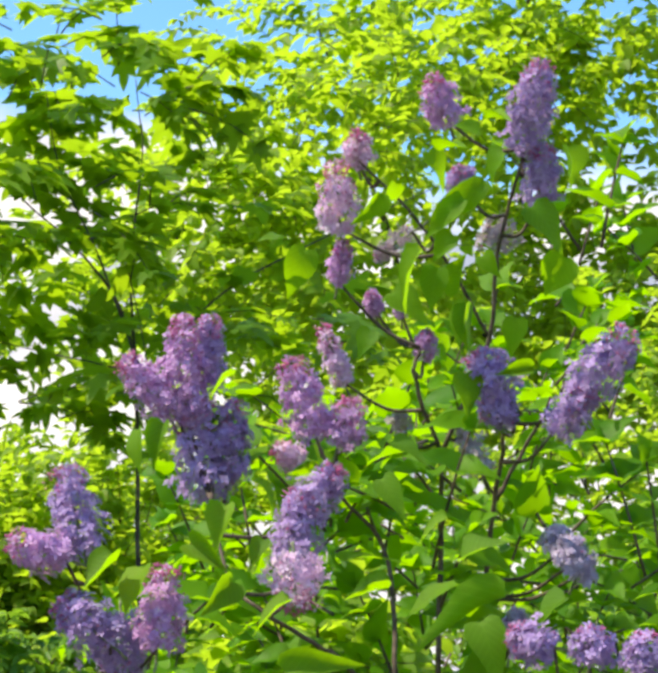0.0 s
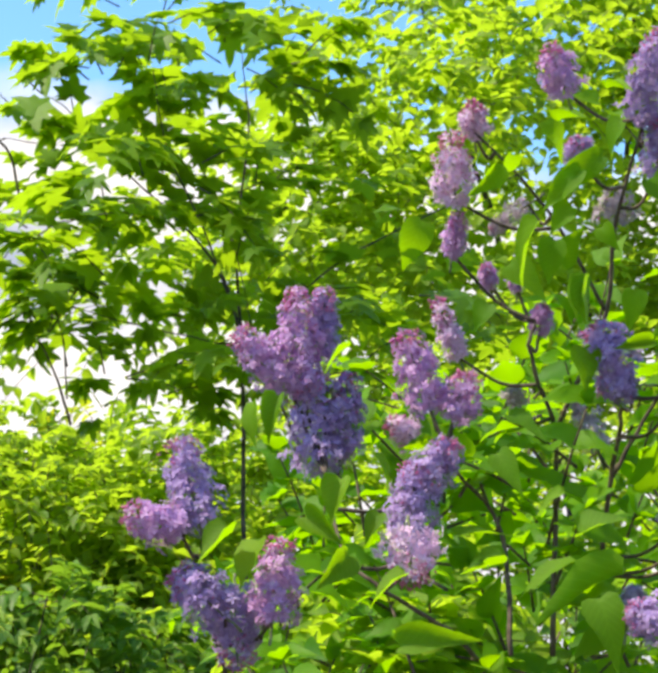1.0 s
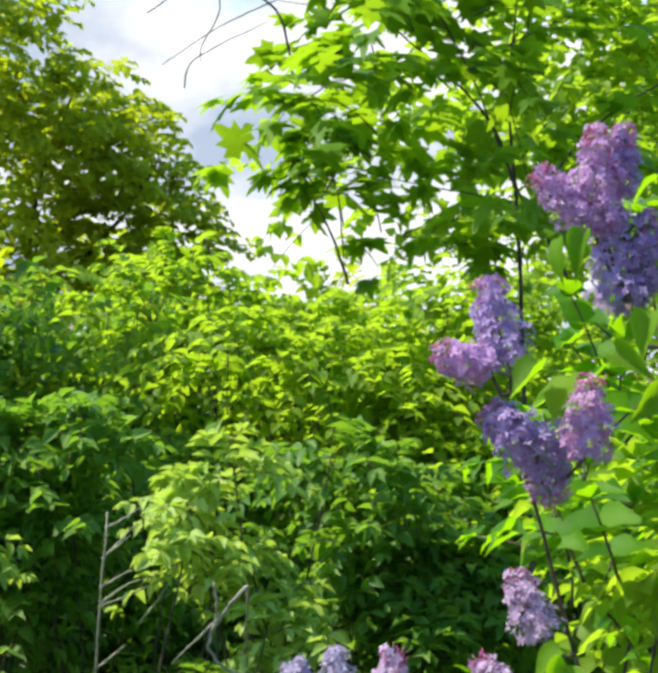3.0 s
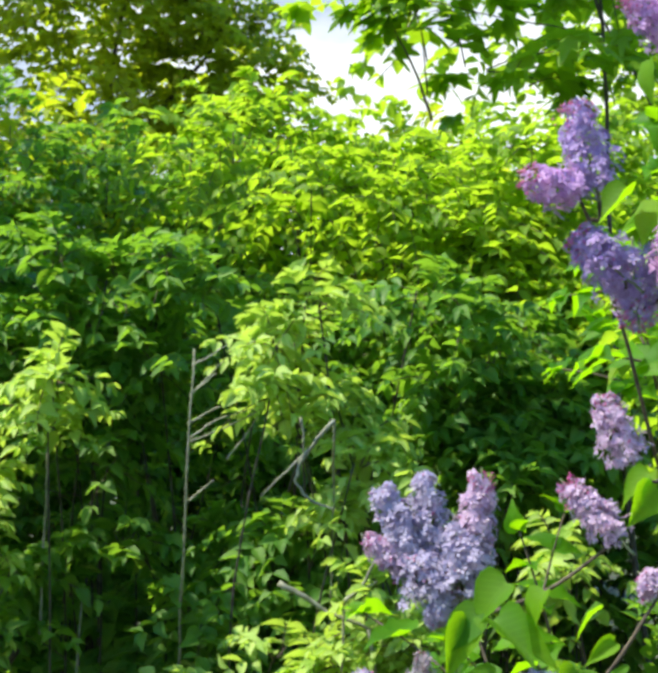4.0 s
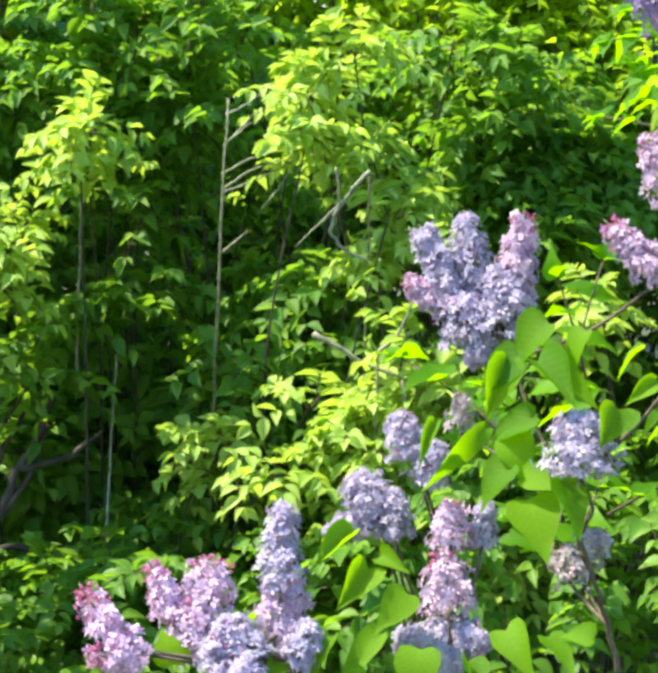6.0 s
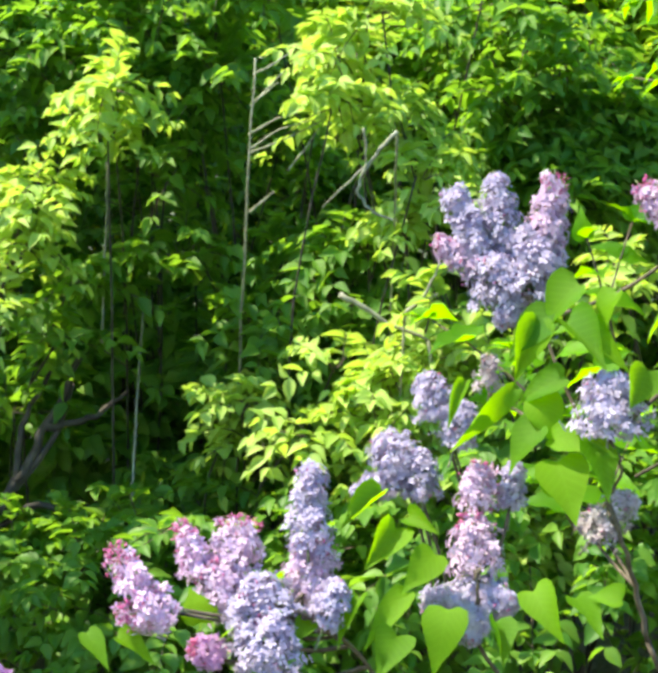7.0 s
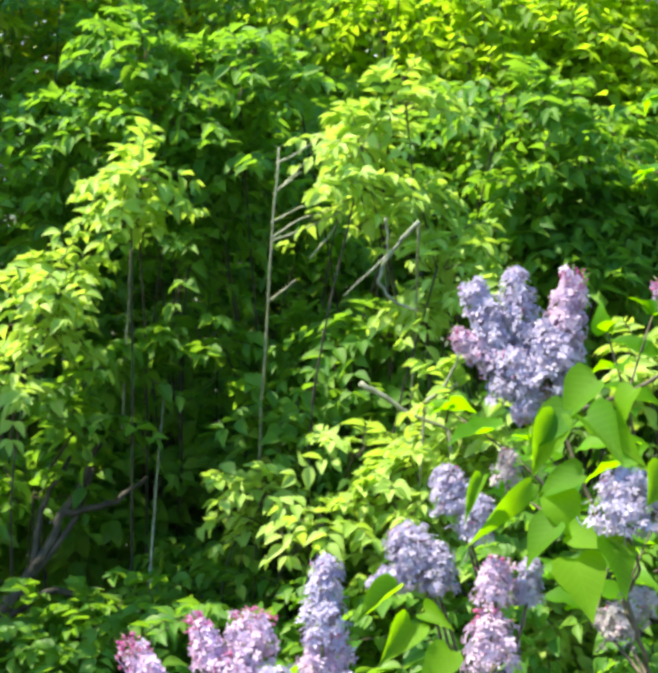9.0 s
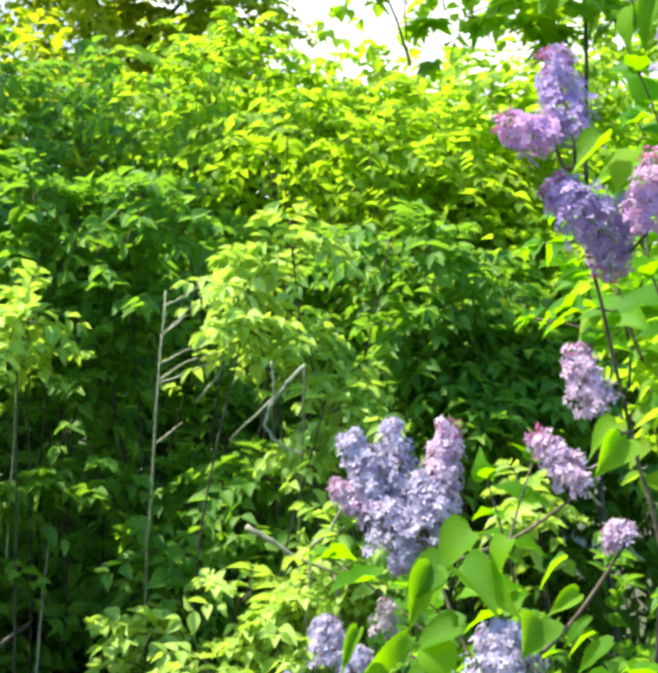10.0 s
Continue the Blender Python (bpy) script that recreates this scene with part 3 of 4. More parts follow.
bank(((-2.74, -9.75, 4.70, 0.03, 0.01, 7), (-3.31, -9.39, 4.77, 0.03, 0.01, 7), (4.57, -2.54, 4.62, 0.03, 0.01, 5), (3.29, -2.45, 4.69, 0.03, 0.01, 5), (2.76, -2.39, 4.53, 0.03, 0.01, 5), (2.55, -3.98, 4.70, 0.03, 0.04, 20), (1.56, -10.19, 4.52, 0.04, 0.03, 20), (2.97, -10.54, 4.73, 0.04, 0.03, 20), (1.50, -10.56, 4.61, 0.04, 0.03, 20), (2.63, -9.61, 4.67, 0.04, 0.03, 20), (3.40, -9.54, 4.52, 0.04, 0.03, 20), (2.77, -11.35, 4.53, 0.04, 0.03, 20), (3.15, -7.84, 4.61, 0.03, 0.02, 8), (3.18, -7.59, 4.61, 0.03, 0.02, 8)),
     "sun_tinted_shrub", "leafy shrub with sunlight painted into pale yellow-green leaves", SUN_TINT_LEAF, 0.054, 0.26, reach=0.15, pairs=4, stems=1, singles=55, droop=0.45, twig=TWIG)
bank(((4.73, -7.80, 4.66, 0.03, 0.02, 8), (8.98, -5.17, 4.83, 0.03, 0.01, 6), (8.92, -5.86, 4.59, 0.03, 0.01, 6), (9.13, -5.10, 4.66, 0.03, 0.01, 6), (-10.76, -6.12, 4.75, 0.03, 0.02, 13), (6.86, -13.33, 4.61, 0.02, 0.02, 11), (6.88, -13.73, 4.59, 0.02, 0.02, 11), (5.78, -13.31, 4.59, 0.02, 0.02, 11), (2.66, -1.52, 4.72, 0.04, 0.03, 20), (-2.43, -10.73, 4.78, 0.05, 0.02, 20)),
     "sun_tinted_shrub", "leafy shrub with sunlight painted into pale yellow-green leaves", SUN_TINT_LEAF, 0.054, 0.26, reach=0.15, pairs=4, stems=1, singles=55, droop=0.45, twig=TWIG)
# the bright leaf colour supplies the look of sun on these bushes
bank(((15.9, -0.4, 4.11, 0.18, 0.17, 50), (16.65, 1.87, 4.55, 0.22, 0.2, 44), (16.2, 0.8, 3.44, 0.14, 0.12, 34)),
     "sun_tinted_shrub", "bush behind the lilac, leaves coloured bright yellow-green for sunlight", YELLOW_BACKLIT_LEAF, 0.076, 0.34, reach=0.22, pairs=4, stems=3, singles=150, droop=0.5, twig=TWIG)
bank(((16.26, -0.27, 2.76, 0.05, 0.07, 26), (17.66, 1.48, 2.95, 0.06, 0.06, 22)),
     "sun_tinted_shrub", "low sucker shoots, broad leaves coloured bright yellow-green as if sunlit", YELLOW_BACKLIT_LEAF, 0.062, 0.36, reach=0.11, pairs=3, stems=3, singles=150, droop=0.5, twig=TWIG)
bank(((-4.74, -4.66, 5.04, 0.05, 0.03, 19), (-1.29, -5.08, 5.03, 0.05, 0.03, 25), (-6.67, -5.60, 5.06, 0.04, 0.04, 21), (-2.41, -7.01, 4.93, 0.06, 0.03, 25), (0.37, -6.32, 4.93, 0.07, 0.04, 39), (0.22, -4.67, 4.93, 0.06, 0.02, 22), (6.09, -1.35, 5.18, 0.12, 0.06, 96), (8.52, -1.20, 5.22, 0.07, 0.09, 81), (-4.41, 1.88, 5.31, 0.08, 0.05, 58), (-9.38, 1.58, 5.35, 0.09, 0.06, 72), (-5.37, 0.53, 5.29, 0.06, 0.05, 36)),
     "shrub", "layered leafy shoots in the thicket with light green ovate leaves", SHRUB_LEAF, 0.060, 0.27, reach=0.17, pairs=4, stems=1, singles=70, droop=0.45, twig=TWIG)
bank(((-1.57, -9.20, 5.13, 0.05, 0.04, 31), (-5.08, -12.60, 5.16, 0.07, 0.04, 40), (-2.70, -11.68, 5.04, 0.05, 0.03, 19), (-9.83, -14.38, 5.03, 0.09, 0.05, 68), (-6.81, -16.36, 5.02, 0.09, 0.04, 54), (0.65, -8.52, 4.93, 0.08, 0.04, 49), (-8.61, -7.50, 4.97, 0.04, 0.02, 13), (-8.24, -5.73, 4.97, 0.03, 0.02, 9), (8.01, -2.97, 5.09, 0.06, 0.04, 30), (-10.42, -9.90, 5.11, 0.05, 0.04, 26), (-1.28, -0.95, 5.36, 0.05, 0.04, 22), (-10.23, -0.96, 5.34, 0.05, 0.05, 31)),
     "shrub", "layered leafy shoots in the thicket with light green ovate leaves", SHRUB_LEAF, 0.060, 0.27, reach=0.17, pairs=4, stems=1, singles=70, droop=0.45, twig=TWIG)
bank(((9.54, 2.11, 5.97, 0.16, 0.12, 40), (8.03, 0.76, 5.84, 0.14, 0.10, 34), (10.51, 5.63, 6.22, 0.20, 0.16, 50), (6.41, 4.62, 6.05, 0.20, 0.14, 46), (4.22, 5.75, 6.15, 0.20, 0.12, 40), (8.89, 7.69, 6.32, 0.22, 0.12, 44), (1.46, 6.05, 6.04, 0.20, 0.10, 36), (11.28, -0.10, 5.89, 0.12, 0.10, 30), (7.57, 4.94, 6.14, 0.2, 0.2, 34), (9.53, 2.46, 5.85, 0.2, 0.2, 34), (6.04, 2.69, 6.53, 0.2, 0.2, 30), (9.03, 5.46, 6.96, 0.2, 0.2, 34)),
     "sun_tinted_shrub", "fine-leaved shrub, yellow-green brightened in colour to look sunlit", YELLOW_BACKLIT_LEAF, 0.054, 0.3, reach=0.26, pairs=6, stems=1, droop=0.5, twig=TWIG)
bank(((-10.22, -16.06, 4.94, 0.45, 0.24, 110), (-4.13, -16.24, 4.89, 0.5, 0.24, 130), (0.89, -14.78, 4.76, 0.5, 0.28, 130), (6.53, -14.26, 4.69, 0.5, 0.3, 130), (12.83, -12.49, 4.71, 0.55, 0.4, 130), (20.74, -11.53, 4.5, 0.6, 0.5, 130)),
     "low_shrub", "low green undergrowth shrub with broad leaves", SHRUB_LEAF, 0.056, 0.30, reach=0.3, pairs=6, stems=3, group="undergrowth", twig=TWIG)

# ---- trees ----
sp = sphere_point
tree("maple_tree", "young maple with broad lobed green leaves", (1.2, 5.1, 0), sp(10.69, 11.61, 5.26), 0.012,
     [([sp(10.69, 11.61, 5.26), sp(10.03, 13.53, 5.27), sp(8.65, 15.19, 5.28), sp(7.04, 16.57, 5.3), sp(5.36, 18.19, 5.32)], 0.0055),
      ([sp(10.69, 11.61, 5.26), sp(10.52, 13.92, 5.28), sp(10.63, 15.93, 5.32), sp(10.88, 18.17, 5.36), sp(10.64, 20.52, 5.41)], 0.005),
      ([sp(12.75, 7.86, 5.24), sp(11.63, 10.08, 5.25), sp(10.75, 11.61, 5.24), sp(9.29, 15.3, 5.27), sp(8.19, 17.47, 5.32), sp(7.65, 19.98, 5.37)], 0.005),
      ([sp(10.73, 11.2, 5.26), sp(9.51, 11.43, 5.25), sp(6.99, 11.96, 5.23), sp(4.6, 12.6, 5.2)], 0.0032),
      ([sp(10.9, 10.5, 5.26), sp(13.23, 13.47, 5.4), sp(16.57, 15.29, 5.5), sp(20.73, 16.97, 5.55)], 0.0045)],
     [(sp(3.77, 14.32, 5.15), (0.20, 0.35, 0.11), 18), (sp(6.38, 16.74, 5.27), (0.22, 0.44, 0.14), 20), (sp(7.51, 12.75, 5.24), (0.40, 0.31, 0.10), 14),
      (sp(7.78, 20.88, 5.42), (0.29, 0.53, 0.19), 18), (sp(9.03, 19.81, 5.63), (0.33, 0.53, 0.15), 15), (sp(10.73, 10.41, 5.27), (0.44, 0.31, 0.11), 10),
      (sp(15.6, 12.23, 5.56), (0.44, 0.53, 0.17), 11), (sp(6.64, 10.06, 5.10), (0.26, 0.35, 0.05), 11), (sp(8.73, 16.22, 5.18), (0.29, 0.35, 0.13), 17),
      (sp(11.07, 16.29, 5.34), (0.18, 0.26, 0.08), 6), (sp(12.35, 13.41, 5.56), (0.26, 0.35, 0.08), 9), (sp(6.57, 19.32, 5.32), (0.18, 0.35, 0.13), 9),
      (sp(11.43, 20.41, 5.62), (0.22, 0.44, 0.13), 12)],
     MAPLE_LEAF, 0.098, 0.95, LOBED, reach=0.27, pairs=3, shell=0.1, droop=0.4, singles=300)
tree("bright_tree", "tall tree with small sunlit yellow-green leaves", (4.24, 10.0, 0), sp(20.37, 8.36, 12.17), 0.07,
     [([sp(20.37, 8.36, 12.17), sp(18.4, 15.02, 12.23), sp(16.09, 21.91, 12.13)], 0.03), ([sp(20.37, 8.36, 12.17), sp(22.8, 15.83, 11.99), sp(23.49, 24.18, 11.64)], 0.03)],
     [(sp(19.64, 20.38, 12.22), (1.4, 1.2, 0.8), 250), (sp(25.54, 16.47, 11.75), (1.4, 1.1, 1.2), 260), (sp(18.84, 12.11, 12.7), (1.0, 1.0, 0.8), 190), (sp(26.51, 23.44, 11.51), (1.4, 1.0, 0.9), 170), (sp(13.58, 9.59, 13), (1.0, 0.9, 0.5), 130), (sp(24.51, 10.04, 12.34), (1.4, 0.9, 0.7), 210), (sp(27.13, 12.11, 11.12), (1.2, 0.8, 0.7), 190), (sp(13.75, 13.01, 12.99), (0.8, 0.8, 0.45), 100),
      (sp(15.09, 17.57, 9.58), (0.5, 0.7, 0.35), 46), (sp(12.50, 15.80, 9.54), (0.5, 0.7, 0.3), 80), (sp(16.48, 13.43, 9.54), (0.7, 0.7, 0.35), 90), (sp(7.28, 12.29, 9.55), (0.6, 0.6, 0.3), 50), (sp(18.69, 19.37, 10.17), (0.7, 0.7, 0.4), 90)],
     YELLOW_BACKLIT_LEAF, 0.09, 0.38, PLAIN, reach=0.5, pairs=6, shell=0.15, group="trees behind")
tree("roadside_tree", "olive-green tree with a rounded crown of small leaves", (-1.72, 15.0, 0), sp(-5.5, 6.88, 14.82), 0.08,
     [([sp(-5.5, 6.88, 14.82), sp(-5.05, 10.96, 14.75), sp(-3.68, 14.96, 14.75)], 0.03), ([sp(-5.5, 6.88, 14.82), sp(-2.13, 10.64, 14.85), sp(-1.04, 12.57, 14.8)], 0.025)],
     [(sp(-5.88, 12.63, 14.55), (1.1, 1.0, 0.8), 420), (sp(-1.97, 9.62, 15.11), (0.75, 0.8, 0.6), 300), (sp(-2.44, 12.71, 14.88), (0.45, 0.4, 0.4), 120), (sp(-8.02, 16.27, 13.96), (1.0, 1.0, 0.8), 300), (sp(-3.93, 7.27, 14.99), (1.4, 0.8, 0.6), 330)],
     FAR_LEAF, 0.085, 0.38, PLAIN, reach=0.42, pairs=6, shell=0.2, group="trees behind")

# unseen tree, added off to the left to shade that side of the thicket
tree("shade_tree", "unseen leafy tree added to shade the thicket", (-2.8, 7.45, 0), (-2.75, 7.45, 2.2), 0.06,
     [([(-2.75, 7.45, 2.2), (-2.7, 7.66, 2.8), (-2.6, 7.87, 3.4), (-2.55, 8.28, 4.2)], 0.022), ([(-2.75, 7.45, 2.2), (-2.6, 6.21, 2.3), (-2.4, 5.17, 2.2)], 0.018), ([(-2.7, 7.45, 2.2), (-2.5, 6.42, 2.5), (-2.2, 5.17, 2.7)], 0.016), ([(-2.72, 7.45, 2.2), (-2.5, 6.42, 3.2), (-2, 5.38, 4)], 0.018), ([(-2.78, 7.45, 1.4), (-2.9, 8.69, 2.4)], 0.018), ([(-2.78, 7.45, 1.2), (-2.4, 5.80, 1.6), (-1.8, 3.73, 1.8)], 0.018)],
     [((-2.6, 7.87, 3.2), (0.6, 1.62, 0.5), 120), ((-2.55, 8.49, 4.1), (0.5, 1.44, 0.4), 90), ((-2.7, 8.28, 2.2), (0.6, 1.44, 0.6), 170), ((-2.3, 5.17, 2.1), (0.5, 1.08, 0.4), 100), ((-2.1, 5.69, 2.65), (0.45, 0.90, 0.3), 45), ((-1.9, 6.4, 4), (0.42, 0.80, 0.3), 60), ((-1.75, 3.62, 1.8), (0.35, 0.90, 0.35), 45), ((-2.5, 5.17, 1), (0.5, 1.08, 0.6), 110), ((-1.95, 5.9, 3.7), (0.5, 0.6, 0.3), 55), ((-2.2, 6.8, 4.2), (0.6, 0.7, 0.35), 40)],
     SHRUB_LEAF, 0.10, 0.36, PLAIN, reach=0.42, pairs=5, shell=0.2)

# ---- lilac bush ----
lilac = thing("lilac_bush", (1.05, 2.4, 0), "flowering lilac bush with purple and pink panicles", "lilac bush")
LILAC_INV = Matrix.Translation(lilac.location).inverted()
FLORET_V, FLORET_F = [], []
for q in range(4):
    c, s = math.cos(q * math.pi / 2), math.sin(q * math.pi / 2)
    at_ = len(FLORET_V)
    for x, y, z in ((0.05, 0, 0), (0.5, 0.30, 0.16), (1.0, 0, 0.05), (0.5, -0.30, 0.16)):
        FLORET_V.append((x * c - y * s, x * s + y * c, z))
    FLORET_F.append((at_, at_ + 1, at_ + 2, at_ + 3))
FLORET = (np.array(FLORET_V), FLORET_F)
BUD = (np.array([(-0.7, 0, 0), (0.2, 0.3, 0.0), (0.2, 0, 0.3), (0.2, -0.3, 0), (0.2, 0, -0.3), (1.0, 0, 0)]),
       [(0, 2, 1), (0, 3, 2), (0, 4, 3), (0, 1, 4), (5, 1, 2), (5, 2, 3), (5, 3, 4), (5, 4, 1)])
FLOWER_NAMES = {"l": "pale lilac-blue panicle", "w": "soft lilac panicle with pink buds", "m": "mauve panicle with pink tip", "p": "bright pink panicle", "v": "deep violet panicle, petals darkened in colour for shade", "d": "faded thin brownish panicle"}


BUD_FROM = {"l": 0.86, "w": 0.62, "m": 0.55, "p": 0.45, "v": 0.62, "d": 0.85}


def panicle(kind, tip, base, radius):
    """A cone of four-petalled florets round a stalk, with closed buds at the tip."""
    tip, base = np.array(tip), np.array(base)
    axis = tip - base
    long = np.linalg.norm(axis)
    axis = axis / long
    a = unit(np.cross(axis, [0.3, 0.2, 0.9]))
    b = np.cross(axis, a)
    thin = 0.45 if kind == "d" else 1.0
    count = int(thin * (100 + 8.5e4 * long * radius))
    s = RNG.random(count) ** 0.85
    turn = RNG.random(count) * 2 * math.pi
    lobes = 1 + 0.20 * np.sin(3 * turn + 11 * s + 9 * long * turn) + 0.13 * np.sin(21 * s + 60 * long)
    wide = radius * (0.34 + 0.66 * np.sqrt(np.clip(1 - s, 0, 1))) * np.minimum(1, 0.55 + 3 * s) * lobes * (0.42 + 0.72 * RNG.random(count) ** 0.7)
    out = np.cos(turn)[:, None] * a + np.sin(turn)[:, None] * b
    o = base + axis * (s * (long - 0.006))[:, None] + out * wide[:, None]
    face = unit(out + axis * (0.25 + 0.5 * s)[:, None] + 0.45 * RNG.normal(size=(count, 3)))
    along = np.cross(face, RNG.normal(size=(count, 3)))
    closed = RNG.random(count) < np.clip((s - BUD_FROM[kind]) * 2.4, 0.04, 0.92)
    size = 0.0082 * (0.8 + 0.4 * RNG.random(count))
    line = [base - axis * 0.03, base, base + axis * long * 0.5, tip]
    ob = scatter("panicle", FLORET, o[~closed], along[~closed], face[~closed], size[~closed], np.ones((~closed).sum()), PETALS[kind], lilac, FLOWER_NAMES[kind], kind="")
    ob.matrix_parent_inverse = LILAC_INV
    bud = scatter("bud_tip", BUD, o[closed], face[closed], along[closed], size[closed] * 0.55, np.ones(closed.sum()), BUDS, ob, "closed pink buds")
    bud.matrix_parent_inverse = Matrix()
    stalk = stem_object("stalk", line, 0.0022, 0.001, GREEN_TWIG, None, sides=5)
    stalk.parent = ob
    return ob


BASES = []


def flower_cluster(kind, rows):
    for *ends, radius in rows:
        panicle(kind, ends[:3], ends[3:], radius)
        BASES.append(np.array(ends[3:]))


# folded, curled, twisted and sideways-bent forms of the heart-shaped leaf
LEAF_FORMS = []
for fold, curl, twist, bow in ((0.0, 0.0, 0.0, 0.0), (0.30, 0.12, 0.25, 0.10), (-0.12, 0.30, -0.35, -0.08), (0.55, -0.05, 0.1, -0.12), (0.15, 0.22, 0.45, 0.05)):
    form = bpy.data.meshes.new("leaf")
    form.from_pydata([(x, 0.5 * y + bow * x * x, z * 0.6 + 0.5 * fold * abs(y) - curl * x * x + 0.5 * twist * x * y + 0.02 * math.sin(7 * x + 2 * y)) for x, y, z in HEART[0]], [], HEART[1])
    form.polygons.foreach_set("use_smooth", np.ones(len(form.polygons), dtype=bool))
    form.materials.append(LILAC_LEAF_ONE)
    LEAF_FORMS.append(form)


def lilac_leaf(base, tip, wide, normal):
    x = Vector(tip) - Vector(base)
    long = x.length
    x.normalize()
    z = Vector(normal) - x * x.dot(Vector(normal))
    z.normalize()
    y = z.cross(x)
    ob = new("leaf", LEAF_FORMS[int(abs(base[0] * 7919 + base[2] * 6101)) % 5])
    ob.parent = lilac
    ob.matrix_parent_inverse = LILAC_INV
    ob.matrix_basis = Matrix((x, y, z)).transposed().to_4x4()
    ob.matrix_basis = Matrix.Translation(base) @ ob.matrix_basis @ Matrix.Diagonal((long, wide, long, 1))
    return ob


def placed_leaves(rows):
    for *ends, wide in rows:
        base, tip = np.array(ends[:3]), np.array(ends[3:])
        facing = unit(np.array([0, 0, 1.62]) - base)
        normal = facing * 0.7 + np.array([0, 0, 0.8]) + RNG.normal(0, 0.38, 3)
        lilac_leaf(base, tip, wide, normal)


STEM_POINTS = []
STEM_ROWS = []


def stem(thick, rows):
    stem_object("stem", rows, thick * 0.5, thick * 0.28, TWIG, lilac)
    STEM_POINTS.extend(curve_through(rows))
    STEM_ROWS.append((thick, rows))


stem(0.009, [
    (0.998, 2.534, 1.723),
    (1.024, 2.579, 1.973),
    (1.01, 2.534, 2.06),
    (0.945, 2.456, 2.164),
    (0.95, 2.447, 2.215),
])
stem(0.008, [
    (0.881, 2.379, 1.722),
    (0.896, 2.435, 1.856),
    (0.883, 2.465, 1.933),
    (0.812, 2.4, 1.981),
    (0.763, 2.361, 2.06),
])
stem(0.008, [
    (0.837, 2.396, 1.716),
    (0.778, 2.338, 1.756),
    (0.691, 2.288, 1.797),
    (0.63, 2.329, 1.854),
    (0.628, 2.438, 1.975),
])
stem(0.009, [
    (1.05, 2.501, 1.72),
    (1.053, 2.461, 1.868),
    (1.04, 2.387, 1.974),
    (1.023, 2.296, 2.055),
    (0.994, 2.245, 2.077),
])
stem(0.007, [
    (1.055, 2.426, 1.978),
    (1.097, 2.36, 2.079),
    (1.078, 2.25, 2.111),
])
stem(0.008, [
    (1.01, 2.534, 2.06),
    (1.056, 2.427, 2.228),
    (1.042, 2.349, 2.34),
    (1.038, 2.218, 2.466),
])
stem(0.006, [
    (1.064, 2.445, 2.233),
    (0.973, 2.392, 2.347),
    (0.911, 2.37, 2.409),
    (0.822, 2.324, 2.463),
])
stem(0.006, [
    (0.565, 2.566, 1.493),
    (0.475, 2.394, 1.712),
    (0.441, 2.389, 1.788),
    (0.43, 2.37, 1.854),
])
stem(0.008, [
    (0.402, 2.298, 0.901),
    (0.381, 2.285, 0.98),
    (0.347, 2.227, 1.069),
    (0.327, 2.284, 1.146),
    (0.303, 2.323, 1.207),
    (0.25, 2.387, 1.348),
])
stem(0.006, [
    (0.347, 2.227, 1.069),
    (0.336, 2.252, 1.097),
    (0.35, 2.224, 1.146),
    (0.332, 2.21, 1.191),
])
stem(0.007, [
    (0.261, 2.316, 0.776),
    (0.174, 2.251, 0.913),
    (0.169, 2.218, 0.985),
    (0.166, 2.217, 1.013),
])
stem(0.007, [
    (0.088, 2.274, 0.789),
    (0.018, 2.216, 0.91),
    (-0.027, 2.167, 0.958),
    (-0.058, 2.143, 0.987),
    (-0.133, 2.168, 1.001),
])

# the lower stems, down to the root stock
for k, (thick, rows) in enumerate(STEM_ROWS):
    top = np.array(rows[0])
    others = np.array([p for j, (_, line) in enumerate(STEM_ROWS) if j != k for p in line])
    if np.linalg.norm(others - top, axis=1).min() < 0.1:
        continue
    foot = np.array([0.6 + 0.45 * top[0], 2.44 + 0.05 * math.sin(7 * k), -0.04])
    stem_object("stem", [foot, 0.62 * foot + 0.38 * top + [0.05, 0.02, 0], 0.2 * foot + 0.8 * top + [0.02, 0.01, 0], top], thick * 0.9, thick * 0.5, TWIG, lilac)
flower_cluster('m', [
    (0.589, 2.446, 2.255, 0.604, 2.492, 2.099, 0.037),
    (0.497, 2.48, 2.192, 0.585, 2.493, 2.112, 0.032),
])
flower_cluster('v', [
    (0.633, 2.455, 2.259, 0.632, 2.502, 2.147, 0.026),
    (0.609, 2.492, 2.137, 0.641, 2.498, 1.982, 0.047),
    (0.671, 2.473, 2.136, 0.663, 2.496, 2.007, 0.03),
])
flower_cluster('m', [
    (0.73, 2.39, 2.185, 0.775, 2.4, 2.066, 0.035),
    (0.819, 2.358, 2.124, 0.803, 2.389, 2.053, 0.035),
])
flower_cluster('p', [
    (0.799, 2.461, 2.253, 0.842, 2.48, 2.161, 0.018),
    (0.73, 2.508, 2.068, 0.78, 2.504, 2.042, 0.023),
    (0.694, 2.216, 1.806, 0.7, 2.25, 1.877, 0.04),
])
flower_cluster('v', [
    (0.787, 2.326, 2.023, 0.748, 2.356, 1.95, 0.031),
    (0.737, 2.345, 1.991, 0.725, 2.345, 1.872, 0.036),
])
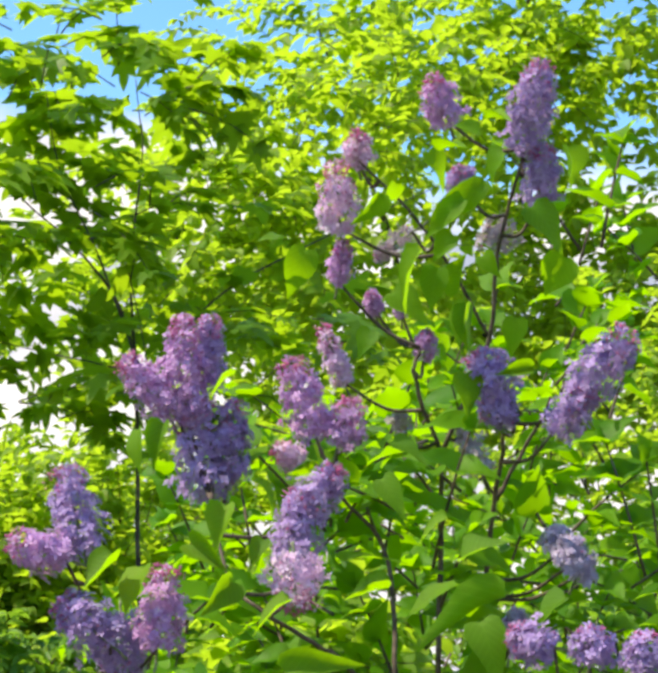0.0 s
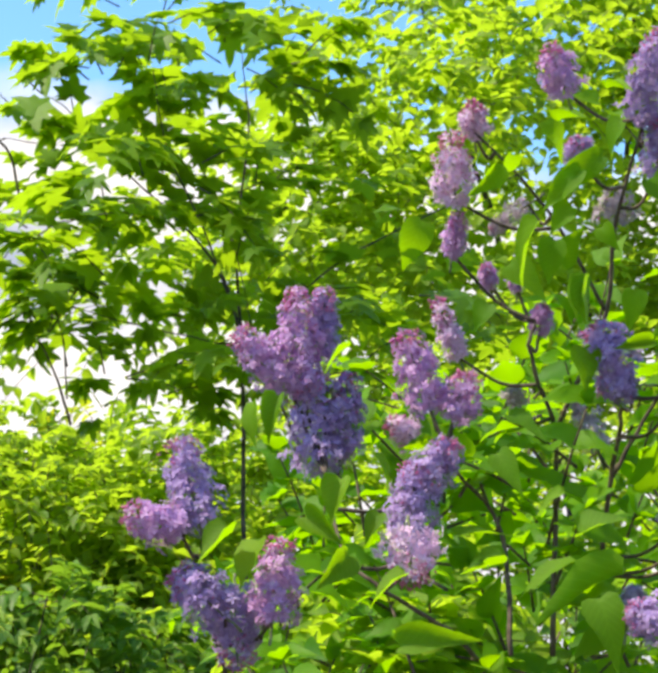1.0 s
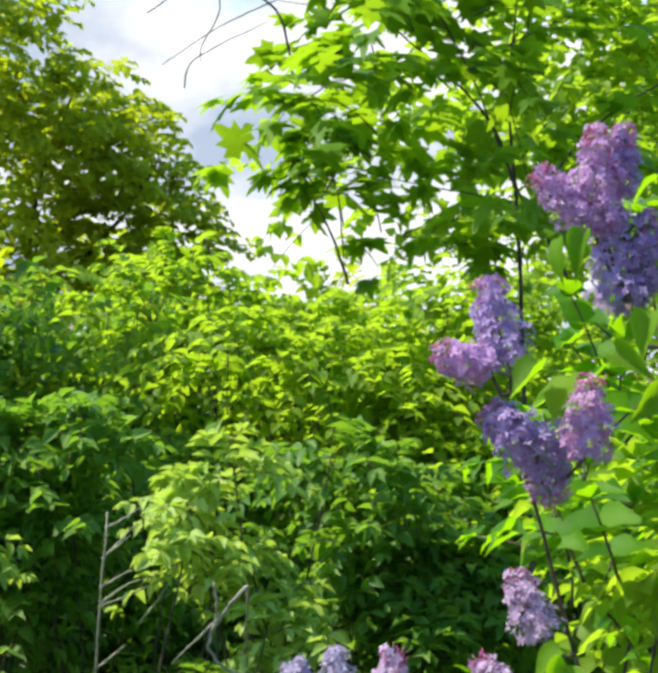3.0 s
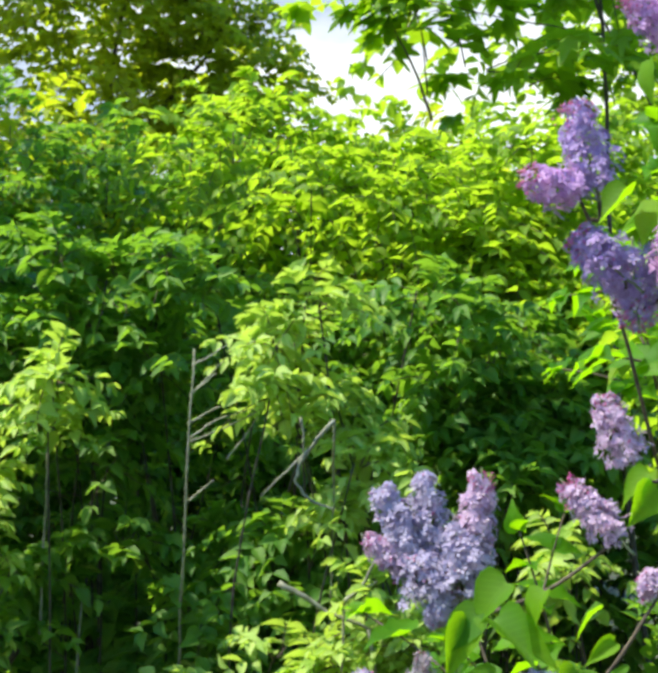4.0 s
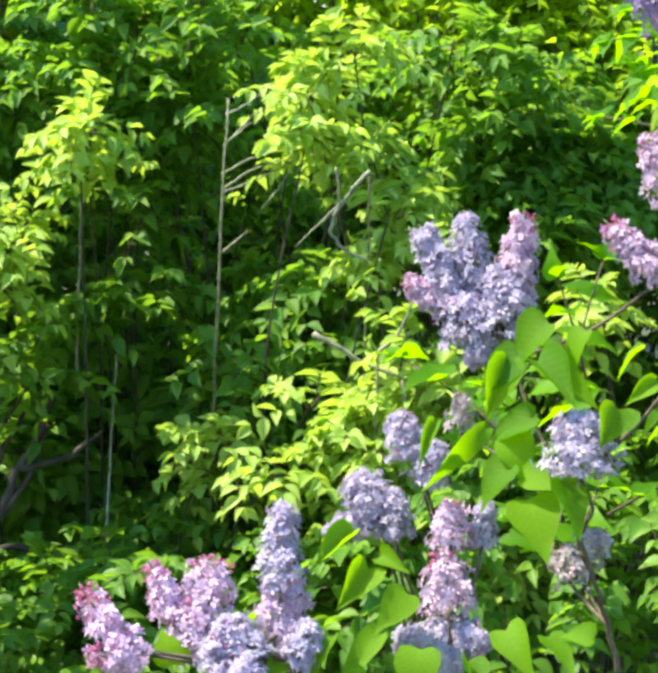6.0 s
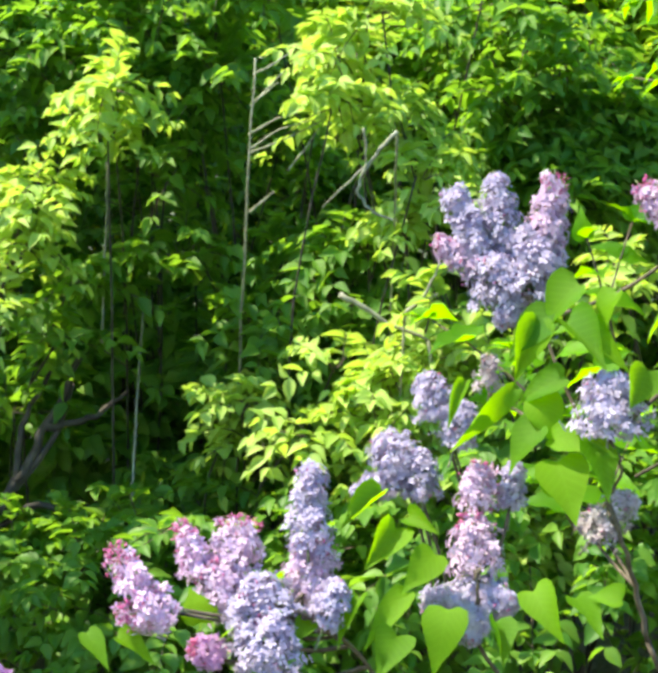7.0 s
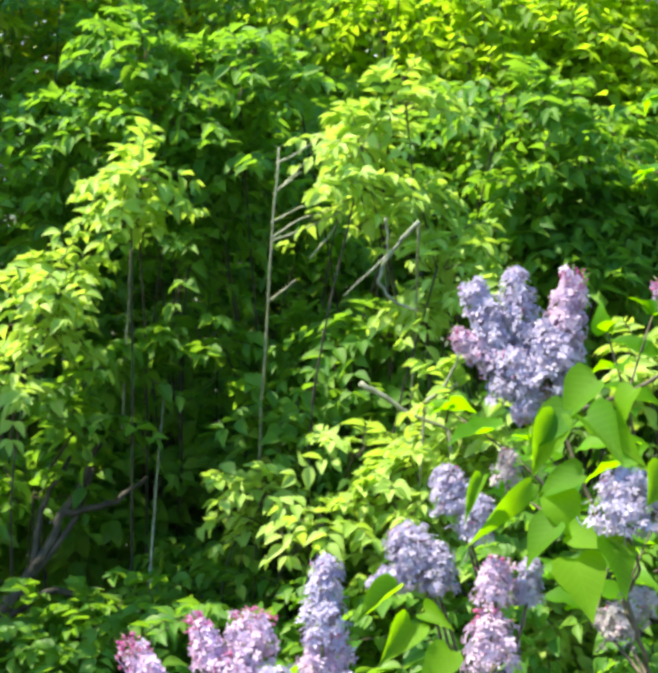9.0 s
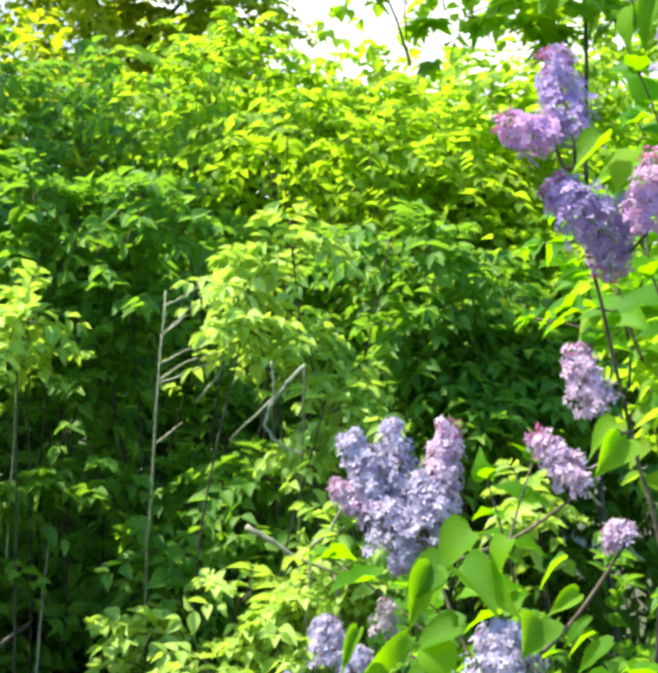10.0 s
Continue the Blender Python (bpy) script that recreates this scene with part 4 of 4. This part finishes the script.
flower_cluster('v', [
    (0.401, 2.341, 2.014, 0.435, 2.335, 1.886, 0.036),
    (0.391, 2.305, 1.833, 0.461, 2.29, 1.77, 0.036),
    (0.481, 2.311, 1.703, 0.487, 2.368, 1.805, 0.039),
])
flower_cluster('m', [
    (0.32, 2.303, 1.907, 0.403, 2.312, 1.882, 0.029),
    (0.535, 2.291, 1.877, 0.519, 2.267, 1.762, 0.035),
])
flower_cluster('p', [
    (0.81, 2.298, 2.505, 0.829, 2.346, 2.466, 0.021),
    (0.789, 2.335, 2.467, 0.816, 2.402, 2.381, 0.032),
])
flower_cluster('m', [
    (0.823, 2.404, 2.369, 0.825, 2.452, 2.312, 0.018),
    (0.901, 2.225, 2.57, 0.944, 2.275, 2.517, 0.027),
    (0.967, 2.453, 2.249, 0.97, 2.484, 2.207, 0.017),
    (0.882, 2.478, 2.31, 0.899, 2.502, 2.28, 0.013),
    (0.93, 2.46, 2.296, 0.937, 2.486, 2.275, 0.013),
])
flower_cluster('v', [
    (1.036, 2.139, 2.573, 1.053, 2.256, 2.473, 0.036),
    (1.068, 2.212, 2.472, 1.081, 2.281, 2.403, 0.029),
    (0.968, 2.305, 2.461, 0.987, 2.335, 2.436, 0.023),
])
flower_cluster('d', [
    (0.886, 2.473, 2.354, 0.941, 2.439, 2.393, 0.017),
    (1.042, 2.343, 2.402, 1.056, 2.382, 2.358, 0.03),
])
flower_cluster('v', [
    (0.957, 2.242, 2.176, 1.008, 2.233, 2.105, 0.04),
    (0.964, 2.251, 2.087, 1.017, 2.228, 2.086, 0.027),
    (1.114, 2.052, 2.173, 1.076, 2.14, 2.096, 0.034),
    (1.079, 2.105, 2.102, 1.048, 2.167, 2.052, 0.028),
])
flower_cluster('v', [
    (0.954, 2.145, 1.775, 1.01, 2.108, 1.758, 0.031),
    (1.051, 2.064, 1.79, 1.041, 2.07, 1.736, 0.03),
    (1.097, 2.013, 1.78, 1.091, 2.013, 1.722, 0.03),
])
flower_cluster('l', [
    (1.12, 2.301, 1.924, 1.126, 2.307, 1.881, 0.027),
    (1.135, 2.278, 1.892, 1.128, 2.298, 1.862, 0.026),
    (1.055, 2.347, 1.823, 1.045, 2.351, 1.766, 0.023),
    (1.118, 2.344, 1.943, 1.125, 2.35, 1.9, 0.023),
])
flower_cluster('d', [
    (1.029, 2.483, 2.113, 1.058, 2.479, 2.026, 0.024),
    (0.948, 2.525, 2.13, 0.947, 2.547, 2.106, 0.02),
])
flower_cluster('l', [
    (0.144, 2.45, 1.498, 0.195, 2.436, 1.397, 0.027),
    (0.204, 2.437, 1.517, 0.221, 2.428, 1.409, 0.025),
    (0.188, 2.425, 1.407, 0.225, 2.417, 1.345, 0.046),
    (0.277, 2.399, 1.433, 0.246, 2.411, 1.352, 0.041),
    (0.245, 2.413, 1.449, 0.251, 2.412, 1.369, 0.034),
    (0.21, 2.396, 1.303, 0.236, 2.414, 1.352, 0.021),
])
flower_cluster('w', [
    (0.284, 2.412, 1.52, 0.272, 2.408, 1.405, 0.027),
    (0.12, 2.443, 1.426, 0.185, 2.438, 1.384, 0.021),
])
flower_cluster('l', [
    (0.118, 2.581, 1.222, 0.143, 2.57, 1.154, 0.031),
    (0.181, 2.553, 1.184, 0.161, 2.549, 1.114, 0.026),
])
flower_cluster('d', [
    (0.211, 2.56, 1.254, 0.212, 2.558, 1.192, 0.019),
])
flower_cluster('l', [
    (0.059, 2.666, 1.119, 0.091, 2.65, 1.055, 0.039),
    (0.011, 2.628, 1.025, 0.101, 2.647, 1.052, 0.023),
    (0.12, 2.647, 1.097, 0.12, 2.625, 1.02, 0.027),
])
flower_cluster('w', [
    (0.18, 2.32, 1.145, 0.178, 2.301, 1.077, 0.028),
    (0.168, 2.293, 1.081, 0.17, 2.256, 1.003, 0.036),
])
flower_cluster('l', [
    (0.096, 2.254, 0.965, 0.173, 2.255, 0.972, 0.028),
    (0.221, 2.215, 0.975, 0.173, 2.256, 0.974, 0.026),
    (0.153, 2.201, 0.927, 0.176, 2.256, 0.974, 0.027),
    (0.226, 2.321, 1.142, 0.218, 2.308, 1.079, 0.017),
])
flower_cluster('l', [
    (0.338, 2.223, 1.276, 0.33, 2.212, 1.19, 0.047),
])
flower_cluster('d', [
    (0.399, 2.398, 1.085, 0.343, 2.408, 1.013, 0.029),
    (0.326, 2.421, 1.049, 0.359, 2.399, 1.016, 0.025),
])
flower_cluster('p', [
    (-0.291, 2.149, 1.074, -0.242, 2.134, 0.999, 0.024),
    (-0.279, 2.095, 0.998, -0.211, 2.136, 0.988, 0.025),
    (-0.214, 2.234, 1.085, -0.18, 2.212, 1.011, 0.021),
])
flower_cluster('w', [
    (-0.133, 2.257, 1.084, -0.141, 2.201, 0.986, 0.039),
    (-0.179, 2.21, 1.033, -0.135, 2.192, 0.972, 0.031),
    (-0.033, 2.251, 1.06, -0.054, 2.208, 0.979, 0.039),
])
flower_cluster('l', [
    (-0.042, 2.259, 1.152, -0.046, 2.207, 1.042, 0.028),
    (-0.005, 2.174, 1.021, -0.027, 2.146, 0.965, 0.025),
    (-0.085, 2.141, 0.98, -0.104, 2.1, 0.919, 0.045),
    (-0.112, 2.174, 1.027, -0.09, 2.145, 0.965, 0.039),
    (-0.138, 2.153, 1.004, -0.108, 2.132, 0.952, 0.028),
])
flower_cluster('m', [
    (-0.2, 2.192, 0.932, -0.157, 2.203, 0.908, 0.021),
    (-0.429, 2.07, 0.947, -0.416, 2.071, 0.915, 0.018),
])
flower_cluster('w', [
    (0.428, 2.313, 1.621, 0.463, 2.291, 1.531, 0.028),
    (0.377, 2.324, 1.508, 0.445, 2.277, 1.433, 0.025),
    (0.459, 2.232, 1.395, 0.486, 2.222, 1.369, 0.021),
])
placed_leaves([
    (0.879, 2.218, 2.306, 0.839, 2.262, 2.229, 0.045),
    (0.73, 2.276, 2.313, 0.702, 2.302, 2.246, 0.048),
    (0.942, 2.137, 2.382, 0.868, 2.208, 2.334, 0.039),
    (0.921, 2.161, 2.368, 0.872, 2.208, 2.319, 0.039),
    (0.815, 2.208, 2.384, 0.786, 2.234, 2.336, 0.033),
    (0.943, 2.229, 2.137, 0.944, 2.216, 2.075, 0.045),
    (1.021, 2.043, 2.41, 1.038, 2.042, 2.357, 0.063),
    (1.001, 2.109, 2.348, 1.044, 2.076, 2.29, 0.057),
    (0.957, 2.096, 2.417, 0.934, 2.13, 2.375, 0.045),
    (0.915, 2.189, 2.324, 0.885, 2.208, 2.29, 0.036),
    (0.902, 2.216, 2.282, 0.89, 2.232, 2.22, 0.045),
    (0.939, 2.211, 2.234, 0.923, 2.224, 2.17, 0.042),
])
placed_leaves([
    (0.999, 2.174, 2.206, 0.989, 2.178, 2.152, 0.036),
    (0.949, 2.206, 2.228, 0.94, 2.216, 2.157, 0.029),
    (1.044, 2.106, 2.279, 1.021, 2.135, 2.229, 0.054),
    (1.021, 2.172, 2.137, 0.972, 2.196, 2.128, 0.024),
    (0.912, 2.233, 1.937, 0.865, 2.241, 1.912, 0.025),
    (0.831, 2.247, 1.842, 0.77, 2.259, 1.831, 0.031),
    (0.911, 2.204, 1.842, 0.834, 2.231, 1.827, 0.031),
    (0.965, 2.164, 1.825, 0.847, 2.216, 1.781, 0.038),
    (0.926, 2.21, 1.879, 0.962, 2.169, 1.909, 0.051),
    (0.933, 2.17, 1.793, 0.938, 2.113, 1.721, 0.057),
    (1.029, 2.11, 1.822, 0.979, 2.124, 1.79, 0.051),
    (0.852, 2.281, 2.047, 0.892, 2.237, 2.014, 0.033),
    (0.824, 2.281, 2.202, 0.8, 2.282, 2.166, 0.036),
])
placed_leaves([
    (0.463, 2.257, 1.877, 0.416, 2.233, 1.842, 0.041),
    (0.497, 2.253, 1.866, 0.461, 2.223, 1.809, 0.051),
    (0.612, 2.229, 1.848, 0.572, 2.215, 1.807, 0.041),
    (0.68, 2.198, 1.821, 0.622, 2.199, 1.795, 0.036),
    (0.619, 2.251, 2.128, 0.577, 2.252, 2.107, 0.029),
    (0.494, 2.281, 2.053, 0.475, 2.27, 1.999, 0.035),
    (0.528, 2.276, 2.062, 0.503, 2.269, 1.999, 0.035),
    (0.608, 2.255, 1.95, 0.583, 2.24, 1.893, 0.043),
    (0.561, 2.256, 1.899, 0.605, 2.218, 1.864, 0.035),
    (0.652, 2.245, 1.984, 0.68, 2.214, 1.947, 0.04),
    (0.654, 2.231, 1.903, 0.629, 2.218, 1.869, 0.029),
    (0.664, 2.164, 1.731, 0.745, 2.114, 1.751, 0.04),
])
placed_leaves([
    (0.3, 2.281, 1.377, 0.244, 2.279, 1.327, 0.063),
    (0.266, 2.29, 1.339, 0.206, 2.286, 1.284, 0.054),
    (0.297, 2.271, 1.317, 0.35, 2.214, 1.289, 0.047),
    (0.251, 2.295, 1.33, 0.216, 2.274, 1.254, 0.047),
    (0.282, 2.265, 1.259, 0.209, 2.271, 1.229, 0.043),
    (0.22, 2.289, 1.24, 0.139, 2.271, 1.158, 0.03),
    (0.252, 2.272, 1.232, 0.266, 2.228, 1.187, 0.053),
    (0.249, 2.26, 1.197, 0.2, 2.242, 1.15, 0.053),
    (0.27, 2.231, 1.156, 0.287, 2.169, 1.095, 0.07),
    (0.158, 2.313, 1.245, 0.13, 2.285, 1.192, 0.021),
    (0.266, 2.247, 1.184, 0.336, 2.187, 1.178, 0.041),
    (0.311, 2.22, 1.183, 0.331, 2.16, 1.128, 0.053),
    (0.345, 2.256, 1.369, 0.314, 2.242, 1.321, 0.046),
])
placed_leaves([
    (0.05, 2.261, 1.106, -0.006, 2.229, 1.073, 0.035),
    (0.066, 2.237, 1.068, 0.03, 2.193, 1.024, 0.046),
    (0.114, 2.209, 1.042, 0.072, 2.171, 1.005, 0.048),
    (0.083, 2.242, 1.082, 0.118, 2.209, 1.073, 0.029),
    (-0.178, 2.155, 0.969, -0.187, 2.169, 1.013, 0.052),
    (-0.081, 2.205, 1.008, -0.11, 2.172, 0.997, 0.034),
    (-0.312, 2.101, 0.973, -0.282, 2.066, 0.942, 0.029),
    (-0.277, 2.111, 0.963, -0.229, 2.093, 0.944, 0.031),
    (0.076, 2.187, 0.998, 0.022, 2.131, 0.946, 0.035),
    (0.128, 2.161, 0.984, 0.107, 2.102, 0.936, 0.059),
    (0.064, 2.151, 0.953, 0.037, 2.102, 0.921, 0.052),
    (0.178, 2.13, 0.971, 0.196, 2.072, 0.941, 0.035),
    (0.231, 2.14, 1.013, 0.252, 2.079, 0.98, 0.048),
])
placed_leaves([
    (0.276, 2.094, 1.017, 0.303, 2.033, 0.994, 0.04),
    (-0.042, 2.157, 0.975, -0.07, 2.116, 0.954, 0.029),
    (-0.106, 2.155, 0.977, -0.154, 2.121, 0.974, 0.024),
    (0.017, 2.172, 0.996, -0.015, 2.122, 0.96, 0.034),
    (0.327, 2.064, 1.024, 0.289, 2.074, 1.031, 0.034),
])
placed_leaves([
    (0.469, 2.196, 1.519, 0.424, 2.199, 1.484, 0.036),
    (0.474, 2.188, 1.503, 0.442, 2.176, 1.453, 0.047),
    (0.405, 2.186, 1.355, 0.362, 2.186, 1.33, 0.024),
    (0.417, 2.163, 1.316, 0.375, 2.164, 1.291, 0.026),
    (0.282, 2.248, 1.331, 0.328, 2.193, 1.288, 0.048),
    (0.428, 2.143, 1.288, 0.385, 2.146, 1.263, 0.017),
    (0.43, 2.135, 1.271, 0.393, 2.137, 1.254, 0.017),
    (0.449, 2.118, 1.264, 0.396, 2.129, 1.238, 0.029),
    (0.373, 2.18, 1.28, 0.354, 2.156, 1.235, 0.053),
])
placed_leaves([
    (0.848, 2.321, 1.998, 0.87, 2.284, 1.94, 0.038),
    (0.785, 2.325, 1.886, 0.855, 2.272, 1.902, 0.02),
    (0.896, 2.179, 2.44, 0.915, 2.131, 2.447, 0.037),
    (0.882, 2.184, 2.441, 0.916, 2.177, 2.393, 0.044),
    (0.848, 2.23, 2.404, 0.836, 2.247, 2.358, 0.038),
    (0.944, 2.119, 2.471, 0.961, 2.074, 2.469, 0.024),
    (0.938, 2.136, 2.459, 0.901, 2.131, 2.467, 0.031),
    (0.969, 2.213, 2.303, 0.981, 2.196, 2.27, 0.031),
    (0.71, 2.316, 2.339, 0.671, 2.304, 2.348, 0.037),
    (0.86, 2.293, 2.262, 0.905, 2.264, 2.216, 0.049),
    (0.923, 2.259, 2.263, 0.937, 2.209, 2.3, 0.043),
])

# shoots from the stems to each panicle, with leaf pairs
nodes = np.array(STEM_POINTS)
loose = [[], [], [], []]
short = []
for base in BASES:
    lower = nodes[nodes[:, 2] < base[2] - 0.02]
    lower = lower if len(lower) else nodes
    near = lower[np.argmin(np.linalg.norm(lower - base, axis=1))]
    if np.linalg.norm(near - base) > 0.3:
        near = base + np.array([0.05, 0.07, -0.2])
    bow = 0.5 * (near + base) + np.array([0.01, 0.02, -0.015])
    short.append((curve_through([near, bow, base]), 0.0034, 0.0022))
singles = 0
for az0, az1, el0, el1, rise, d0, d1, count in ((12, 30, -2, 4, 0.8, 2.6, 3.9, 210), (6, 10, -14, -9.5, 0.5, 2.8, 3.3, 10)):
    for k in range(count):
        u = RNG.random()
        top = el1 + rise * (az1 - az0) * u
        c = sphere_point(az0 + (az1 - az0) * u, el0 + (top - el0) * RNG.random(), d0 + (d1 - d0) * RNG.random())
        line, o, d, n, f = shoots(c, (0.03, 0.03, 0.03), 1, 0.24, 3, droop=0.15, up=1.0)
        short.append((line[0], 0.003, 0.0015))
        n = n + 0.5 * unit(np.array([0, 0, 1.6]) - o)
        if singles < 220:
            singles += len(o)
            for a, b, c2, g in zip(o, unit(d), n, f):
                lilac_leaf(a, a + b * 0.066 * g, 0.05 * g, c2)
            continue
        for store, got in zip(loose, (o, d, n, f)):
            store.append(got)
joined_stems("shootwork", short, TWIG, lilac, 5)
o, d, n = (np.vstack(p) for p in loose[:3])
f = np.concatenate(loose[3])
scatter("leaves", HEART, o, d, n, 0.066 * f, np.full(len(f), 0.38), LILAC_LEAF, lilac)

# ---- bare branches ----
def bare_branch(name, label, mat, thick, lines):
    foot = min((p for line in lines for p in line), key=lambda p: p[2])
    ob = thing(name, foot, label, "branch")
    for k, line in enumerate(lines):
        r = thick if k == 0 else thick * 0.6
        stem_object("limb" if k == 0 else "twig", line, r, r * 0.45, mat, ob, sides=5)


bare_branch('bare_sapling', 'thin pale dead sapling with short side twigs', PALE_BARK, 0.0055, [
    [(-0.300, 5.250, -0.020), (-0.270, 4.900, 0.800), (-0.228, 4.580, 1.340), (-0.203, 4.553, 1.732)],
    [(-0.209, 4.558, 1.692), (-0.167, 4.565, 1.712), (-0.119, 4.570, 1.744)],
    [(-0.216, 4.574, 1.503), (-0.146, 4.585, 1.550), (-0.048, 4.597, 1.580)],
    [(-0.223, 4.582, 1.341), (-0.157, 4.591, 1.395)],
    [(-0.211, 4.567, 1.619), (-0.145, 4.574, 1.671)],
    [(-0.225, 4.614, 1.490), (-0.128, 4.619, 1.529), (-0.035, 4.626, 1.575)], [(-0.123, 4.609, 1.447), (-0.079, 4.616, 1.502), (-0.042, 4.624, 1.556)], [(-0.219, 4.629, 1.611), (-0.173, 4.636, 1.660), (-0.129, 4.642, 1.704)], [(-0.224, 4.620, 1.540), (-0.151, 4.626, 1.578), (-0.095, 4.628, 1.595)]])
bare_branch('bare_sapling', 'thin pale dead sapling', PALE_BARK, 0.005, [
    [(-0.556, 4.698, 0.4), (-0.554, 4.866, 0.725), (-0.536, 4.947, 1.053)]])
bare_branch('bare_sapling', 'thin pale dead sapling', PALE_BARK, 0.004, [
    [(-0.645, 4.887, 0.963), (-0.63, 4.908, 1.331), (-0.624, 4.898, 1.46)]])
bare_branch('dead_branch', 'curled pale dead branch hanging in the thicket', PALE_BARK, 0.006, [
    [(0.145, 4.280, 1.550), (0.082, 4.284, 1.480), (0.052, 4.283, 1.409), (0.089, 4.280, 1.359), (0.145, 4.275, 1.337)],
    [(0.065, 4.282, 1.559), (0.071, 4.283, 1.510), (0.068, 4.283, 1.450)],
    [(0.082, 4.284, 1.480), (0.017, 4.282, 1.419), (-0.034, 4.280, 1.369)],
    [(0.145, 4.280, 1.550), (0.150, 4.600, 1.250), (0.130, 4.900, 0.600), (0.120, 4.950, -0.020)]])
bare_branch('dead_branch', 'pale dead branch in the thicket', PALE_BARK, 0.006, [
    [(0.167, 4.344, 1.103), (0.219, 4.342, 1.157), (0.254, 4.344, 1.236)],
    [(0.199, 4.343, 1.130), (0.249, 4.335, 1.157)],
    [(0.167, 4.344, 1.103), (0.150, 4.600, 0.500), (0.140, 4.700, -0.020)]])
bare_branch('dead_branch', 'yellowish fallen branch across the thicket', PALE_BARK, 0.009, [
    [(0.009, 4.460, 1.143), (0.107, 4.446, 1.086), (0.230, 4.416, 1.030)],
    [(0.230, 4.416, 1.030), (0.300, 4.550, 0.500), (0.320, 4.700, -0.020)]])
bare_branch('dead_branch', 'thick dark leaning dead branches in the shaded hollow', DARK_BARK, 0.022, [
    [(-1.174, 4.701, 0.023), (-0.988, 4.753, 0.418), (-0.880, 4.825, 0.583), (-0.805, 4.895, 0.727), (-0.717, 4.970, 0.910)],
    [(-0.923, 4.796, 0.517), (-0.793, 4.889, 0.679), (-0.735, 4.960, 0.838)],
    [(-0.880, 4.825, 0.583), (-0.871, 4.894, 0.727), (-0.801, 4.964, 0.874)],
    [(-0.966, 4.767, 0.445), (-0.820, 4.818, 0.524), (-0.697, 4.861, 0.460), (-0.583, 4.913, 0.467)],
    [(-0.805, 4.895, 0.727), (-0.692, 4.948, 0.742), (-0.589, 5.007, 0.807)]])
bare_branch('arching_twig', 'thin bare arching twigs against the sky', TWIG, 0.0045, [
    [(0.308, 5.119, 3.006), (0.265, 5.070, 3.188), (0.176, 5.051, 3.258), (0.076, 5.044, 3.285), (-0.034, 5.055, 3.253), (-0.126, 5.071, 3.194)],
    [(0.251, 5.056, 3.235), (0.153, 5.072, 3.192), (0.055, 5.089, 3.142), (-0.080, 5.113, 3.051)],
    [(0.081, 5.044, 3.286), (0.084, 5.072, 3.196), (0.036, 5.098, 3.110), (0.032, 5.111, 3.061)],
    [(0.325, 5.039, 3.276), (0.274, 5.029, 3.316), (0.203, 5.012, 3.375)],
    [(-0.016, 5.131, 2.986), (0.001, 5.113, 3.054), (0.092, 5.097, 3.112), (0.228, 5.075, 3.175)],
    [(0.347, 5.009, 3.362), (0.269, 4.993, 3.421)],
    [(0.472, 5.032, 3.281), (0.360, 5.045, 3.225), (0.251, 5.056, 3.235)], [(0.472, 5.032, 3.281), (0.400, 5.030, 3.270), (0.325, 5.039, 3.276)], [(0.472, 5.032, 3.281), (0.405, 5.012, 3.335), (0.347, 5.009, 3.362)]])
bare_branch('arching_twig', 'thin bare upright twigs', TWIG, 0.005, [
    [(0.475, 5.227, 2.417), (0.421, 5.207, 2.569), (0.342, 5.184, 2.720)],
    [(0.461, 5.216, 2.493), (0.445, 5.186, 2.671)],
    [(0.393, 5.190, 2.670), (0.491, 5.148, 2.834)],
    [(0.407, 5.058, 2.754), (0.400, 5.120, 2.700), (0.393, 5.190, 2.670)]])
